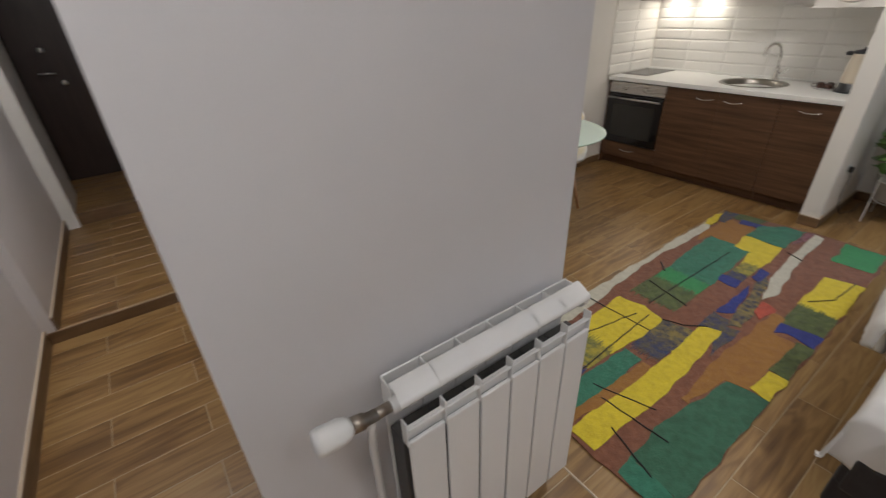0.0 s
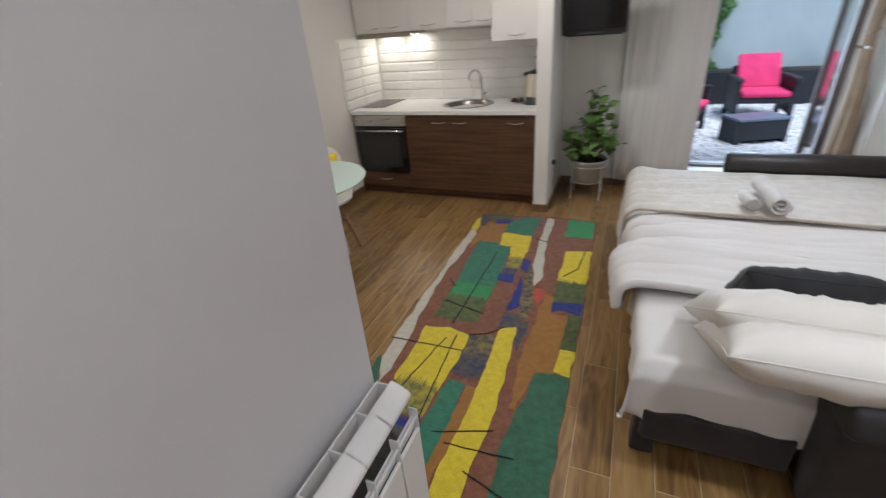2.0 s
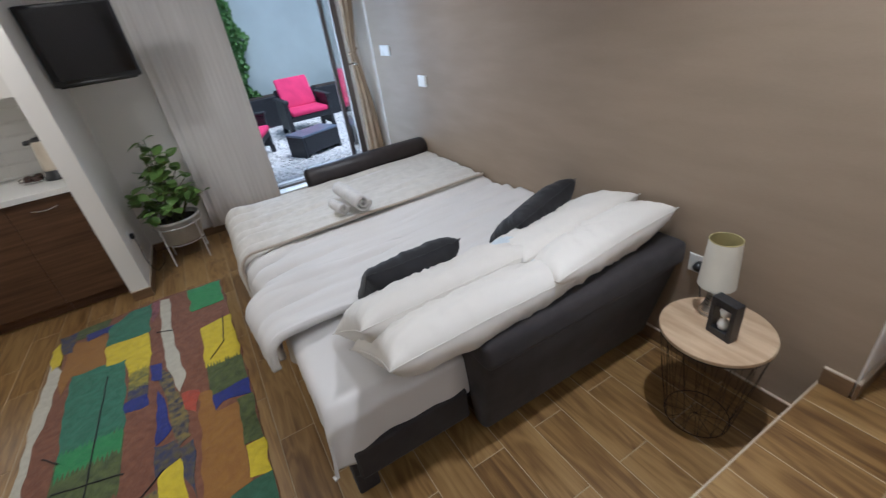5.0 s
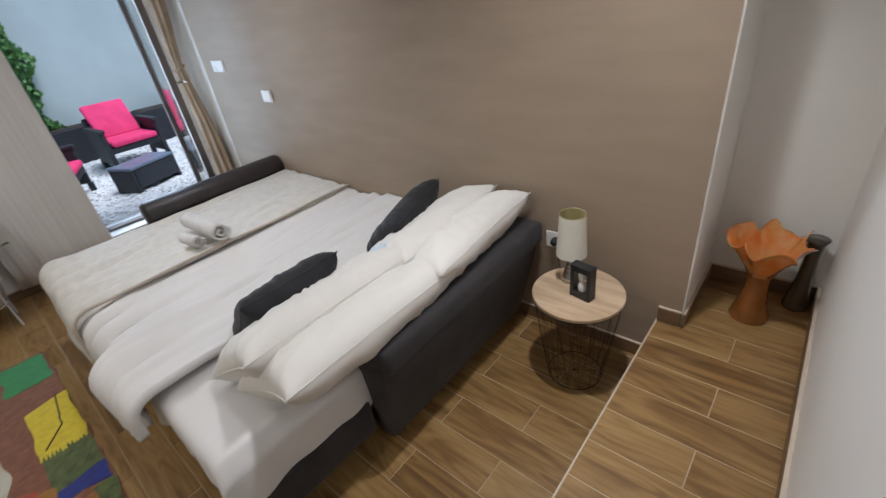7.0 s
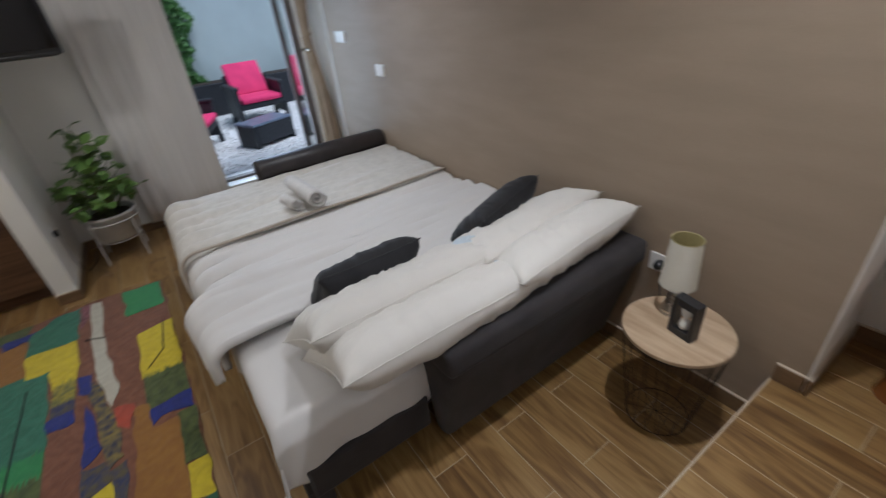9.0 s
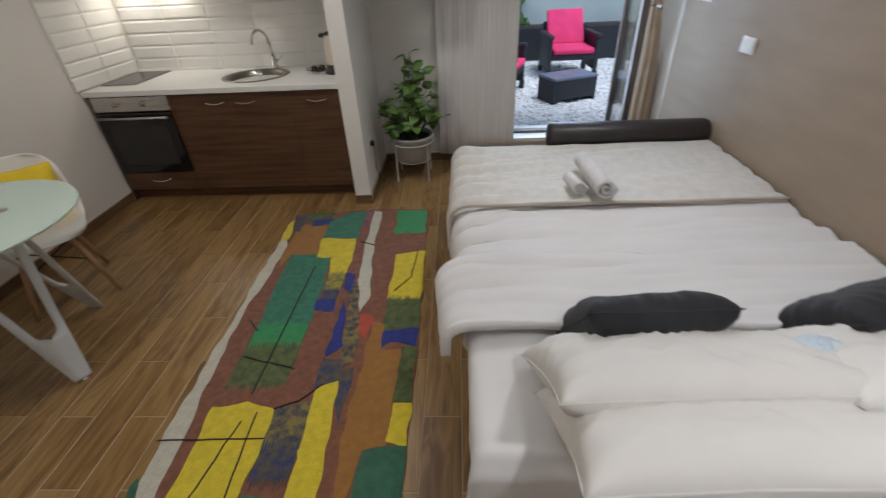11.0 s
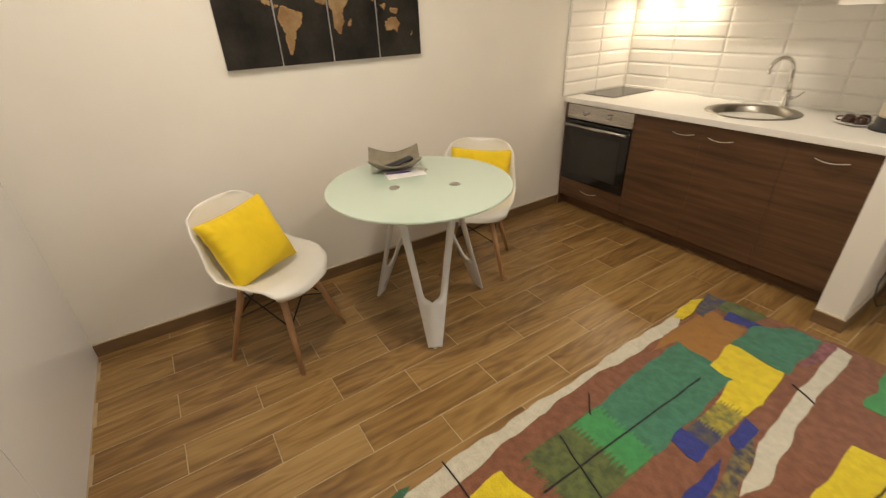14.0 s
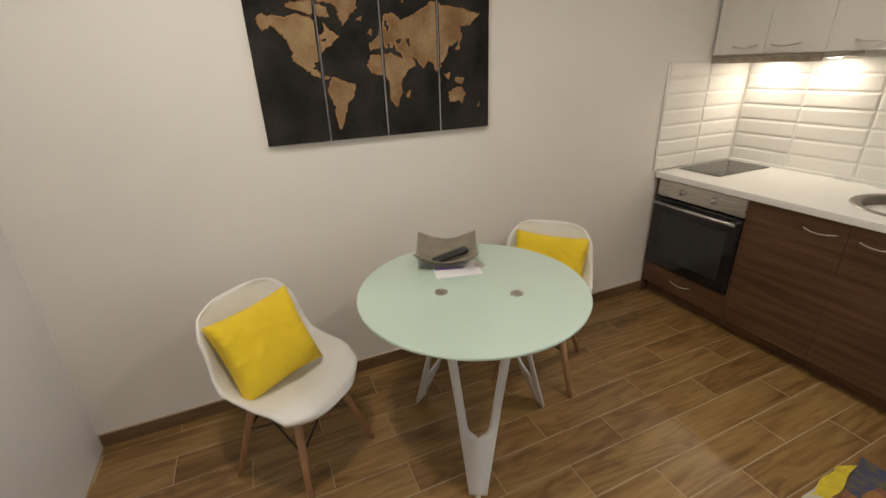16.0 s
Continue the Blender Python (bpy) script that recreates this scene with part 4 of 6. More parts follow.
pier_sock = thing("wall_socket", "white socket low on the partition with a black lead", "socket")
part("plate", box(2.0905, 2.0985, 0.02, 0.10, 0.38, 0.46, 0.003, 2), M_WPLASTIC, pier_sock)
part("plug", box(2.099, 2.128, 0.042, 0.078, 0.40, 0.44, 0.006, 2), M_BLACK, pier_sock, "black plug", True)
part("lead", tube([(2.120, 0.06, 0.405), (2.122, 0.075, 0.33), (2.108, 0.12, 0.20), (2.112, 0.17, 0.09), (2.13, 0.24, 0.012), (2.18, 0.42, 0.006), (2.16, 0.62, 0.006)], 0.0035, 6), M_BLACK, pier_sock, "black lead trailing to the floor", True)

# ---- vases in the recess ----
vase = thing("glass_vase", "orange handkerchief glass vase with a ruffled rim", "vase")
VX, VY = 4.66, -3.655


def ruffle(a, i):
    k = max(0.0, (i - 7) / 5)
    return 1 + k * (0.10 * math.sin(7 * a + 0.6) + 0.06 * math.sin(12 * a)), k * (0.024 * math.sin(7 * a + 2.2) + 0.010 * math.sin(12 * a + 1))


prof = [(0.070, 0.0), (0.074, 0.012), (0.062, 0.05), (0.049, 0.10), (0.043, 0.15), (0.043, 0.19), (0.050, 0.225), (0.064, 0.26), (0.084, 0.295), (0.103, 0.328), (0.119, 0.354), (0.131, 0.371), (0.138, 0.377)]
b = lathe(prof[:7], 60, None, at=(VX, VY, PLAT + 0.0005), cap=False)
part("stem", b, M_AMBER, vase, "amber fluted stem", True)
b = lathe(prof[6:], 80, lambda a, i: ruffle(a, i + 6), at=(VX, VY, PLAT + 0.0005), cap=False)
ob = part("rim", b, M_ORANGE, vase, "ruffled bright orange rim", True)
so = ob.modifiers.new("thickness", "SOLIDIFY")
so.thickness = 0.005
tall = thing("slim_vase", "slim dark bronze vase behind the orange one", "vase")
part("body", lathe([(0.045, 0.0), (0.048, 0.01), (0.04, 0.06), (0.028, 0.15), (0.024, 0.25), (0.032, 0.32), (0.042, 0.34)], 32, at=(4.82, -3.80, PLAT + 0.0005)), M_BRONZE, tall, "", True)

# ---- radiator ----
rad = thing("radiator", "white six-column aluminium radiator under the bare wall", "radiator")
RY0, RP, RZ0, RZ1 = -3.925, 0.0865, 0.37, 1.015
CROWN = [(0.060, -0.008), (0.062, -0.001), (0.067, 0.001), (0.084, -0.006), (0.101, -0.016), (0.105, -0.020), (0.106, -0.029)]
for k in range(6):
    y0, y1 = RY0 + k * RP, RY0 + (k + 1) * RP
    c = (y0 + y1) / 2
    col = part("column", box(BX + 0.108, BX + 0.117, y0 + 0.0028, y1 - 0.0028, RZ0, RZ1 - 0.112, 0.003, 2), M_RAD, rad)
    # core block, its dark colour standing in for shade behind the front plate
    part("core", box(BX + 0.046, BX + 0.096, y0 + 0.0005, y1 - 0.0005, RZ0 + 0.03, RZ1 - 0.13, 0.002, 1), M_CORE, col, "radiator core coloured dark for the shade inside")
    b = bmesh.new()
    box(BX + 0.027, BX + 0.032, y0 + 0.0005, y1 - 0.0005, RZ0 + 0.02, RZ1 - 0.010, 0.002, 1, bm=b)
    box(BX + 0.031, BX + 0.066, y0 + 0.0005, y0 + 0.0040, RZ1 - 0.06, RZ1 - 0.012, 0.001, 1, bm=b)
    if k == 5:
        box(BX + 0.031, BX + 0.066, y1 - 0.0040, y1 - 0.0005, RZ1 - 0.06, RZ1 - 0.012, 0.001, 1, bm=b)
    part("back_plate", b, M_RAD, col)
    b = bmesh.new()
    box(BX + 0.094, BX + 0.115, y0 + 0.0005, y0 + 0.0036, RZ1 - 0.125, RZ1 - 0.062, 0.001, 1, bm=b)
    if k == 5:
        box(BX + 0.094, BX + 0.115, y1 - 0.0036, y1 - 0.0005, RZ1 - 0.125, RZ1 - 0.062, 0.001, 1, bm=b)
    box(BX + 0.108, BX + 0.114, y0 + 0.0052, y1 - 0.0002, RZ1 - 0.086, RZ1 - 0.081, 0.001, 1, bm=b)
    box(BX + 0.098, BX + 0.104, y0 + 0.0052, y1 - 0.0002, RZ1 - 0.120, RZ1 - 0.086, 0.001, 1, bm=b)
    part("bridge", b, M_RAD, col)

    def crown(u, v):
        n = len(CROWN)
        q = u * (2 * n - 1)
        i = min(int(round(q)), 2 * n - 1)
        x, z = CROWN[i] if i < n else CROWN[2 * n - 1 - i]
        d = 0.0 if i < n else -0.005
        return (BX + x + 0.6 * d, y0 + 0.0016 + (y1 - y0 - 0.0032) * v, RZ1 + z + d)
    part("crown", sheet(crown, 2 * len(CROWN) - 1, 1), M_RAD, col, "", True)
for zz in (RZ0 + 0.05, RZ1 - 0.05):
    part("manifold", tube([(BX + 0.07, RY0 - 0.004, zz), (BX + 0.07, RY0 + 6 * RP + 0.004, zz)], 0.016, 14), M_RAD, rad, "", True)
part("end_cap", lathe([(0.022, 0), (0.022, 0.014), (0.016, 0.018)], 20, at=(0, 0, 0)), M_RAD, rad).matrix_world = pose(BX + 0.07, RY0 + 6 * RP, RZ1 - 0.05, -90, 0, 0)
VYY = RY0 - 0.045
part("valve", tube([(BX + 0.07, RY0 - 0.002, RZ1 - 0.05), (BX + 0.07, VYY, RZ1 - 0.05)], 0.011, 12), M_NICKEL, rad, "nickel valve", True)
part("valve_body", tube([(BX + 0.07, VYY + 0.012, RZ1 - 0.05), (BX + 0.07, VYY - 0.012, RZ1 - 0.048), (BX + 0.07, VYY - 0.014, RZ1 - 0.048), (BX + 0.07, VYY - 0.036, RZ1 - 0.044)], [0.013, 0.013, 0.017, 0.017], 6), M_NICKEL, rad, "", True)
b = lathe([(0.014, 0), (0.020, 0.008), (0.024, 0.02), (0.025, 0.055), (0.023, 0.066), (0.010, 0.069)], 24, lambda a, i: (1 + (0.04 * math.sin(12 * a) if 1 < i < 4 else 0), 0))
b.transform(pose(BX + 0.07, VYY - 0.036, RZ1 - 0.044, 86, 0, 0))
part("thermostat_head", b, M_WPLASTIC, rad, "white ribbed thermostat head", True)
part("pipe", tube([(BX + 0.07, VYY, RZ1 - 0.055), (BX + 0.065, VYY, RZ1 - 0.09), (BX + 0.045, VYY + 0.004, RZ1 - 0.16), (BX + 0.04, VYY + 0.004, RZ0 - 0.02), (BX + 0.03, VYY + 0.004, PLAT)], 0.0085, 10), M_RAD, rad, "white painted pipe", True)

# ---- dining table ----
DX, DY, DZ = 0.70, -1.775, 0.785
dt = thing("dining_table", "round mint glass dining table on three V legs", "dining table")
part("tabletop", lathe([(0.452, DZ - 0.012), (0.456, DZ - 0.009), (0.456, DZ - 0.003), (0.453, DZ)], 96, at=(DX, DY, 0)), M_MINT, dt, "mint back-painted glass top")
FA = [-29, 91, 211]
CX, CY = 0.68, -1.735
for fa in FA:
    a = radians(fa)
    out, side = Vector((math.cos(a), math.sin(a), 0)), Vector((-math.sin(a), math.cos(a), 0))

    def leg_pt(s, h):
        r = 0.355 - (0.355 - 0.075) * h / 0.765
        return Vector((CX, CY, 0)) + out * r + side * s + Vector((0, 0, h))
    H0, HN, HT = 0.012, 0.235, DZ - 0.013
    left = [(0.036, H0), (0.066, 0.20), (0.092, 0.36), (0.128, 0.55), (0.168, HT)]
    inn = [(0.126, HT), (0.090, 0.55), (0.060, 0.37), (0.050, 0.31), (0.044, 0.275), (0.036, 0.255), (0.022, 0.241), (0.0, HN)]
    b = bmesh.new()
    outer_l, inner_l = [], []
    n = 74
    for i in range(n + 1):
        h = H0 + (HT - H0) * i / n
        wo = float(np.interp(h, [q[1] for q in left], [q[0] for q in left]))
        wi = float(np.interp(h, [q[1] for q in inn[::-1]], [q[0] for q in inn[::-1]])) if h > HN else 0.0
        outer_l.append((wo, h))
        inner_l.append((wi, h))
    for sg in (1, -1):
        vo = [b.verts.new(leg_pt(sg * w, h)) for w, h in outer_l]
        vi = [b.verts.new(leg_pt(sg * w, h)) for w, h in inner_l]
        for i in range(n):
            b.faces.new((vo[i], vo[i + 1], vi[i + 1], vi[i]))
    bmesh.ops.remove_doubles(b, verts=b.verts, dist=0.0005)
    lg = part("leg", b, M_TLEG, dt, "white lacquered V-shaped leg", True)
    so = lg.modifiers.new("thickness", "SOLIDIFY")
    so.thickness, so.offset = 0.012, 0
    part("foot_pad", lathe([(0.012, 0.0), (0.012, 0.010), (0.008, 0.013)], 14, at=tuple(leg_pt(0, 0))), M_CHROME, lg)
for k in range(3):
    a = radians(31 + 120 * k)
    part("fixing_disc", lathe([(0.026, DZ + 0.0003), (0.026, DZ + 0.0022), (0.024, DZ + 0.003)], 28, at=(CX + 0.168 * math.cos(a), CY + 0.168 * math.sin(a), 0)), M_STEEL, dt, "brushed steel fixing disc")

# ---- shell chairs ----


def shell_chair():
    t = thing("dining_chair", "white plastic shell chair with beech legs", "chair", "shell chairs at the dining table")

    def shell(u, v):
        # u across, v from the seat's front lip to the top of the back
        a = 2 * u - 1
        path = [(0.262, 0.412), (0.240, 0.435), (0.16, 0.445), (0.05, 0.430), (-0.06, 0.42), (-0.13, 0.445), (-0.175, 0.51), (-0.205, 0.61), (-0.232, 0.72), (-0.25, 0.79)]
        k = v * (len(path) - 1)
        i = min(int(k), len(path) - 2)
        q = k - i
        px, pz = (path[i][j] * (1 - q) + path[i + 1][j] * q for j in (0, 1))
        wid = np.interp(v, [0, 0.08, 0.3, 0.5, 0.65, 0.85, 0.96, 1.0], [0.165, 0.198, 0.228, 0.235, 0.23, 0.212, 0.17, 0.11])
        up = np.interp(v, [0, 0.15, 0.45, 0.6, 1], [0.0, 0.02, 0.085, 0.06, 0.0])
        wid *= 1.06
        fwd = np.interp(v, [0, 0.4, 0.55, 0.8, 1], [0.0, 0.0, 0.05, 0.075, 0.03])
        e = abs(a) ** 2.4
        lip = max(0.0, 1 - v / 0.30)
        return (px + fwd * e - 0.085 * lip * abs(a) ** 3, a * wid, pz + up * e - 0.012 * lip * e)
    ob = part("shell", sheet(shell, 24, 40), M_WPLASTIC, t, "white moulded seat shell", True)
    so = ob.modifiers.new("thickness", "SOLIDIFY")
    so.thickness, so.offset = 0.007, 0
    tops, feet = [], []
    for sx, sy in ((1, 1), (1, -1), (-1, 1), (-1, -1)):
        p0, p1 = Vector((0.02 + sx * 0.105, sy * 0.105, 0.42)), Vector((0.02 + sx * 0.205, sy * 0.205, 0.0))
        tops.append(p0)
        feet.append(p1)
        part("leg", tube([p0, p0.lerp(p1, 0.5), p1], [0.017, 0.0155, 0.010], 12), M_BEECH, t, "tapered beech leg", True)
    for i, j in ((0, 1), (1, 3), (3, 2), (2, 0)):
        part("brace", tube([tops[i].lerp(feet[i], 0.1), tops[j].lerp(feet[j], 0.45)], 0.004, 6), M_WIRE, t, "black metal brace", True)
        part("brace", tube([tops[j].lerp(feet[j], 0.1), tops[i].lerp(feet[i], 0.45)], 0.004, 6), M_WIRE, t, "black metal brace", True)
    return t


chair = shell_chair()
chair_2 = copy_thing(chair, pose(0.40, -1.20, 0, 0, 0, -45))
chair.matrix_world = pose(0.465, -2.51, 0, 0, 0, 40)


def facing(mid, yaw, tilt, roll):
    """Pose of an upright cushion whose front looks along yaw, leaning back by tilt and turned by roll."""
    t = radians(tilt)
    m = Matrix(((0, -math.sin(t), math.cos(t), 0), (1, 0, 0, 0), (0, math.cos(t), math.sin(t), 0), (0, 0, 0, 1)))
    return pose(*mid, 0, 0, yaw) @ m @ pose(0, 0, 0, 0, 0, roll)


add_pillow("cushion", 0.34, 0.34, 0.13, facing((0.450, -2.565, 0.610), 20, 24, 8), M_YELLOW, "bright yellow square cushion tilted on a shell chair", "cushion", "yellow chair cushions", 21, True, 0.5, 0.52)
add_pillow("cushion", 0.39, 0.39, 0.13, facing((0.335, -1.125, 0.558), -42, 22, -3), M_YELLOW, "bright yellow square cushion behind the table", "cushion", "yellow chair cushions", 22, True, 0.5, 0.52)


# ---- terrace door, curtains ----
door = thing("terrace_door", "grey aluminium terrace door with clear glass, standing open", "door")
YD = BACK + 0.10
for q in ((3.272, 3.312), (4.175, 4.222)):
    part("jamb", box(q[0], q[1], YD - 0.03, YD + 0.04, 0.21, 2.2, 0.004), M_FRAME, door)
part("head", box(3.312, 4.175, YD - 0.03, YD + 0.04, 2.15, 2.2, 0.004), M_FRAME, door)
part("threshold", box(3.312, 4.175, YD - 0.03, YD + 0.04, 0.21, 0.235, 0.004), M_FRAME, door)
LEAF = pose(4.172, YD - 0.04, 0, 0, 0, -99.5)


def on_leaf(name, b, material, label="", smooth=False):
    b.transform(LEAF)
    return part(name, b, material, door, label, smooth)


for q, z0, z1 in (((0.0, 0.055), 0.24, 2.14), ((0.70, 0.76), 0.24, 2.14), ((0.055, 0.70), 0.24, 0.31), ((0.055, 0.70), 2.07, 2.14)):
    on_leaf("stile" if z1 - z0 > 1 else "rail", box(q[0], q[1], -0.024, 0.024, z0, z1, 0.003), M_FRAME)
pane = on_leaf("pane", box(0.055, 0.70, -0.004, 0.004, 0.31, 2.07), M_GLASS, "clear glass pane")
pane.visible_shadow = False
on_leaf("handle", tube([(0.73, 0.02, 1.30), (0.73, 0.075, 1.30), (0.76, 0.085, 1.297), (0.80, 0.088, 1.292)], 0.010, 8), M_CHROME, "chrome lever handle", True)
on_leaf("handle_plate", box(0.715, 0.745, 0.022, 0.029, 1.22, 1.38, 0.003), M_CHROME)

cur = thing("panel_curtain", "white pleated curtain beside the terrace door", "curtain")


def cur_f(u, v):
    x = 2.63 + 0.67 * u
    amp = 0.008 * max(0.15, 1 - u * 1.5)
    return (x, BACK - 0.075 + amp * math.sin(2 * math.pi * u * 6) + 0.0015 * math.sin(2 * math.pi * u * 17), 0.085 + v * 2.45)


ob = part("fabric", sheet(cur_f, 120, 12), M_CURTAIN, cur, "", True)
so = ob.modifiers.new("thickness", "SOLIDIFY")
so.thickness = 0.004
part("rail", box(2.55, 4.42, BACK - 0.10, BACK - 0.05, 2.535, 2.56, 0.004), M_WHITE, cur, "white curtain rail")

bc = thing("tied_curtain", "brown satin curtain tied back by the terrace door", "curtain")


def tied(u, v):
    z = 0.22 + v * 2.31
    w = 0.040 + 0.060 * min(1, abs(z - 1.36) / 0.9) ** 0.8
    pinch = 4.36 - 0.040 * math.exp(-((z - 1.36) / 0.35) ** 2)
    a = 2 * math.pi * u
    r = w * (1 + 0.17 * math.cos(7 * a + 0.6 * math.sin(z * 3)))
    return (pinch + 0.72 * r * math.cos(a), 0.56 + 0.8 * r * math.sin(a), z)


part("fabric", sheet(tied, 84, 40), M_BROWNC, bc, "", True)
part("tieback", tube([(4.32 + 0.040 * math.cos(k * math.pi / 8), 0.56 + 0.038 * math.sin(k * math.pi / 8), 1.36 + 0.02 * math.cos(k * math.pi / 8)) for k in range(16)], 0.010, 8, closed=True), M_BROWNC, bc, "twisted brown tieback", True)

# ---- terrace ----
GZ = 0.09
structure("ground", box(-40, 50, BACK + 0.3, 90, -0.2, GZ), M_GRAVEL, "pale gravel ground of the terrace")
structure("terrace_wall", box(0.5, 9.0, 5.2, 5.4, GZ, 3.4), M_TERWALL, "pale grey rendered courtyard wall")
structure("terrace_wall_side", box(1.6, 1.8, BACK + 0.3, 5.2, GZ, 3.4), M_TERWALL, "pale grey rendered side wall")
structure("terrace_wall_far", box(8.4, 8.6, BACK + 0.3, 5.2, GZ, 3.4), M_TERWALL, "pale grey rendered end wall")

stones = bmesh.new()
rnd = random.Random(5)
for i in range(2600):
    r = rnd.uniform(0.012, 0.03)
    b = bmesh.new()
    bmesh.ops.create_icosphere(b, subdivisions=1, radius=r)
    for v in b.verts:
        v.co *= rnd.uniform(0.75, 1.2)
        v.co.z *= 0.55
    me = bpy.data.meshes.new("t")
    b.transform(pose(rnd.uniform(3.0, 5.6), rnd.uniform(1.1, 5.1), GZ + r * 0.2, rnd.uniform(0, 40), 0, rnd.uniform(0, 360)))
    b.to_mesh(me)
    b.free()
    stones.from_mesh(me)
    bpy.data.meshes.remove(me)
gravel = tagged(obj("gravel", stones, M_GRAVEL), "loose pale gravel stones on the terrace", "gravel", "", "stuff")


def lounge_chair(m, label):
    t = thing("lounge_chair", label, "garden chair", "terrace lounge chairs")
    for sy in (-1, 1):
        part("arm", box(-0.33, 0.33, sy * 0.335 - 0.045, sy * 0.335 + 0.045, 0.52, 0.57, 0.015), M_RATTAN, t)
        part("side", box(-0.30, 0.31, sy * 0.335 - 0.03, sy * 0.335 + 0.03, 0.10, 0.52, 0.01), M_RATTAN, t)
        for sx in (-0.28, 0.29):
            part("leg", box(sx - 0.03, sx + 0.03, sy * 0.335 - 0.03, sy * 0.335 + 0.03, 0.0, 0.10), M_RATTAN, t)
    part("seat_frame", box(-0.30, 0.31, -0.305, 0.305, 0.24, 0.32, 0.01), M_RATTAN, t)
    b = box(-0.03, 0.03, -0.305, 0.305, 0.0, 0.44, 0.01)
    b.transform(pose(-0.26, 0, 0.28, 0, -32, 0))
    part("back_frame", b, M_RATTAN, t)
    part("seat_cushion", box(-0.27, 0.34, -0.29, 0.29, 0.322, 0.40, 0.03, 3), M_PINK, t, "bright pink seat pad", True)
    b = box(0.0, 0.07, -0.27, 0.27, 0.0, 0.52, 0.03, 3)
    b.transform(pose(-0.20, 0, 0.36, 0, -32, 0))
    part("back_cushion", b, M_PINK, t, "bright pink back pad", True)
    t.matrix_world = m
    return t


lounge_chair(pose(4.43, 3.75, GZ + 0.003, 0, 0, -88), "dark rattan lounge chair with bright pink pads")
lounge_chair(pose(3.28, 2.75, GZ + 0.003, 0, 0, -20), "dark rattan lounge chair partly behind the curtain")
ct = thing("coffee_table", "low dark rattan coffee table on gravel", "garden table")
part("top", box(-0.30, 0.30, -0.19, 0.19, 0.27, 0.30, 0.008), M_BLUETOP, ct, "dark smooth table top, tinted blue for reflected sky")
for sx in (-1, 1):
    part("side", box(sx * 0.28 - 0.02, sx * 0.28 + 0.02, -0.18, 0.18, 0.0, 0.27, 0.006), M_RATTAN, ct)
for sy in (-0.17, 0.17):
    part("apron", box(-0.258, 0.258, sy - 0.012, sy + 0.012, 0.05, 0.268), M_RATTAN, ct)
ct.matrix_world = pose(4.14, 2.35, GZ + 0.003, 0, 0, 22)
for px, pw in ((3.86, 0.44), (5.36, 0.42)):
    pl = thing("planter_box", "black rattan planter box along the courtyard wall", "planter", "planter boxes")
    part("box", box(px - pw, px + pw, 4.75, 5.12, GZ + 0.002, GZ + 0.52, 0.015), M_RATTAN, pl)
    part("soil", box(px - pw + 0.03, px + pw - 0.03, 4.78, 5.09, GZ + 0.521, GZ + 0.53), M_SOIL, pl)

# climbing ivy on the courtyard wall: many small leaves
ivy = thing("ivy", "dense green ivy climbing the courtyard wall", "climbing plant")
part("trunk", tube([(3.66, 5.05, GZ + 0.53), (3.64, 5.12, 1.4), (3.70, 5.14, 2.4), (3.64, 5.14, 3.3)], [0.03, 0.025, 0.02, 0.01], 8), M_STEM, ivy)
lv, lf = [], []
for i in range(6500):
    z = rnd.uniform(GZ + 0.45, 3.35)
    half = 0.34 + 0.08 * math.sin(z * 5) + 0.05 * math.sin(z * 13)
    c = Vector((3.64 + rnd.uniform(-1, 1) * half, 5.17 - abs(rnd.gauss(0, 0.10)), z))
    s = rnd.uniform(0.022, 0.045)
    R = Euler((rnd.uniform(40, 130) / 57.3, rnd.uniform(-40, 40) / 57.3, rnd.uniform(-60, 60) / 57.3)).to_matrix()
    k = len(lv)
    for q in ((0, -1, 0), (0.75, -0.1, 0.12), (0, 1.1, -0.05), (-0.75, -0.1, 0.12), (0, 0, -0.1)):
        lv.append(c + R @ (Vector(q) * s))
    lf += [(k, k + 1, k + 4), (k + 1, k + 2, k + 4), (k + 2, k + 3, k + 4), (k + 3, k, k + 4)]
me = bpy.data.meshes.new("foliage")
me.from_pydata([tuple(v) for v in lv], [], lf)
me.materials.append(M_HEDGE)
ob = new("foliage", me)
ob.parent = ivy


# ---- television ----
tv = thing("television", "glossy black flat television on a wall bracket", "television")
b = box(-0.258, 0.258, -0.03, 0.02, -0.19, 0.29, 0.012, 3)
part("casing", b, M_BLACK, tv, "", True)
part("screen", box(-0.240, 0.240, -0.0325, -0.0305, -0.15, 0.272, 0.0005, 1), M_BLACKGLASS, tv, "dark glossy screen")
part("chin", box(-0.23, 0.23, -0.034, -0.02, -0.198, -0.17, 0.008, 2), M_BLACK, tv, "", True)
part("bracket", box(-0.06, 0.06, 0.02, 0.42, -0.06, 0.06, 0.005), M_BLACK, tv)
tv.matrix_world = pose(2.362, 0.22, 1.663, 0, 0, 0) @ pose(0, 0, 0, 9, 0, 0)

# ---- pot plant ----
rnd = random.Random(9)
plant = thing("pot_plant", "leafy green house plant in a pale pot on a wire stand", "pot plant")
PX, PY = 2.40, 0.36
part("pot", lathe([(0.12, 0.17), (0.15, 0.18), (0.175, 0.36), (0.185, 0.365), (0.185, 0.385), (0.17, 0.385), (0.165, 0.35)], 40, at=(PX, PY, 0), cap=False), M_POT, plant, "pale stone-coloured pot", True)
part("soil", lathe([(0.0, 0.352), (0.168, 0.35)], 30, at=(PX, PY, 0), cap=False), M_SOIL, plant)
part("pot_base", lathe([(0.0, 0.172), (0.121, 0.171)], 30, at=(PX, PY, 0), cap=False), M_POT, plant)
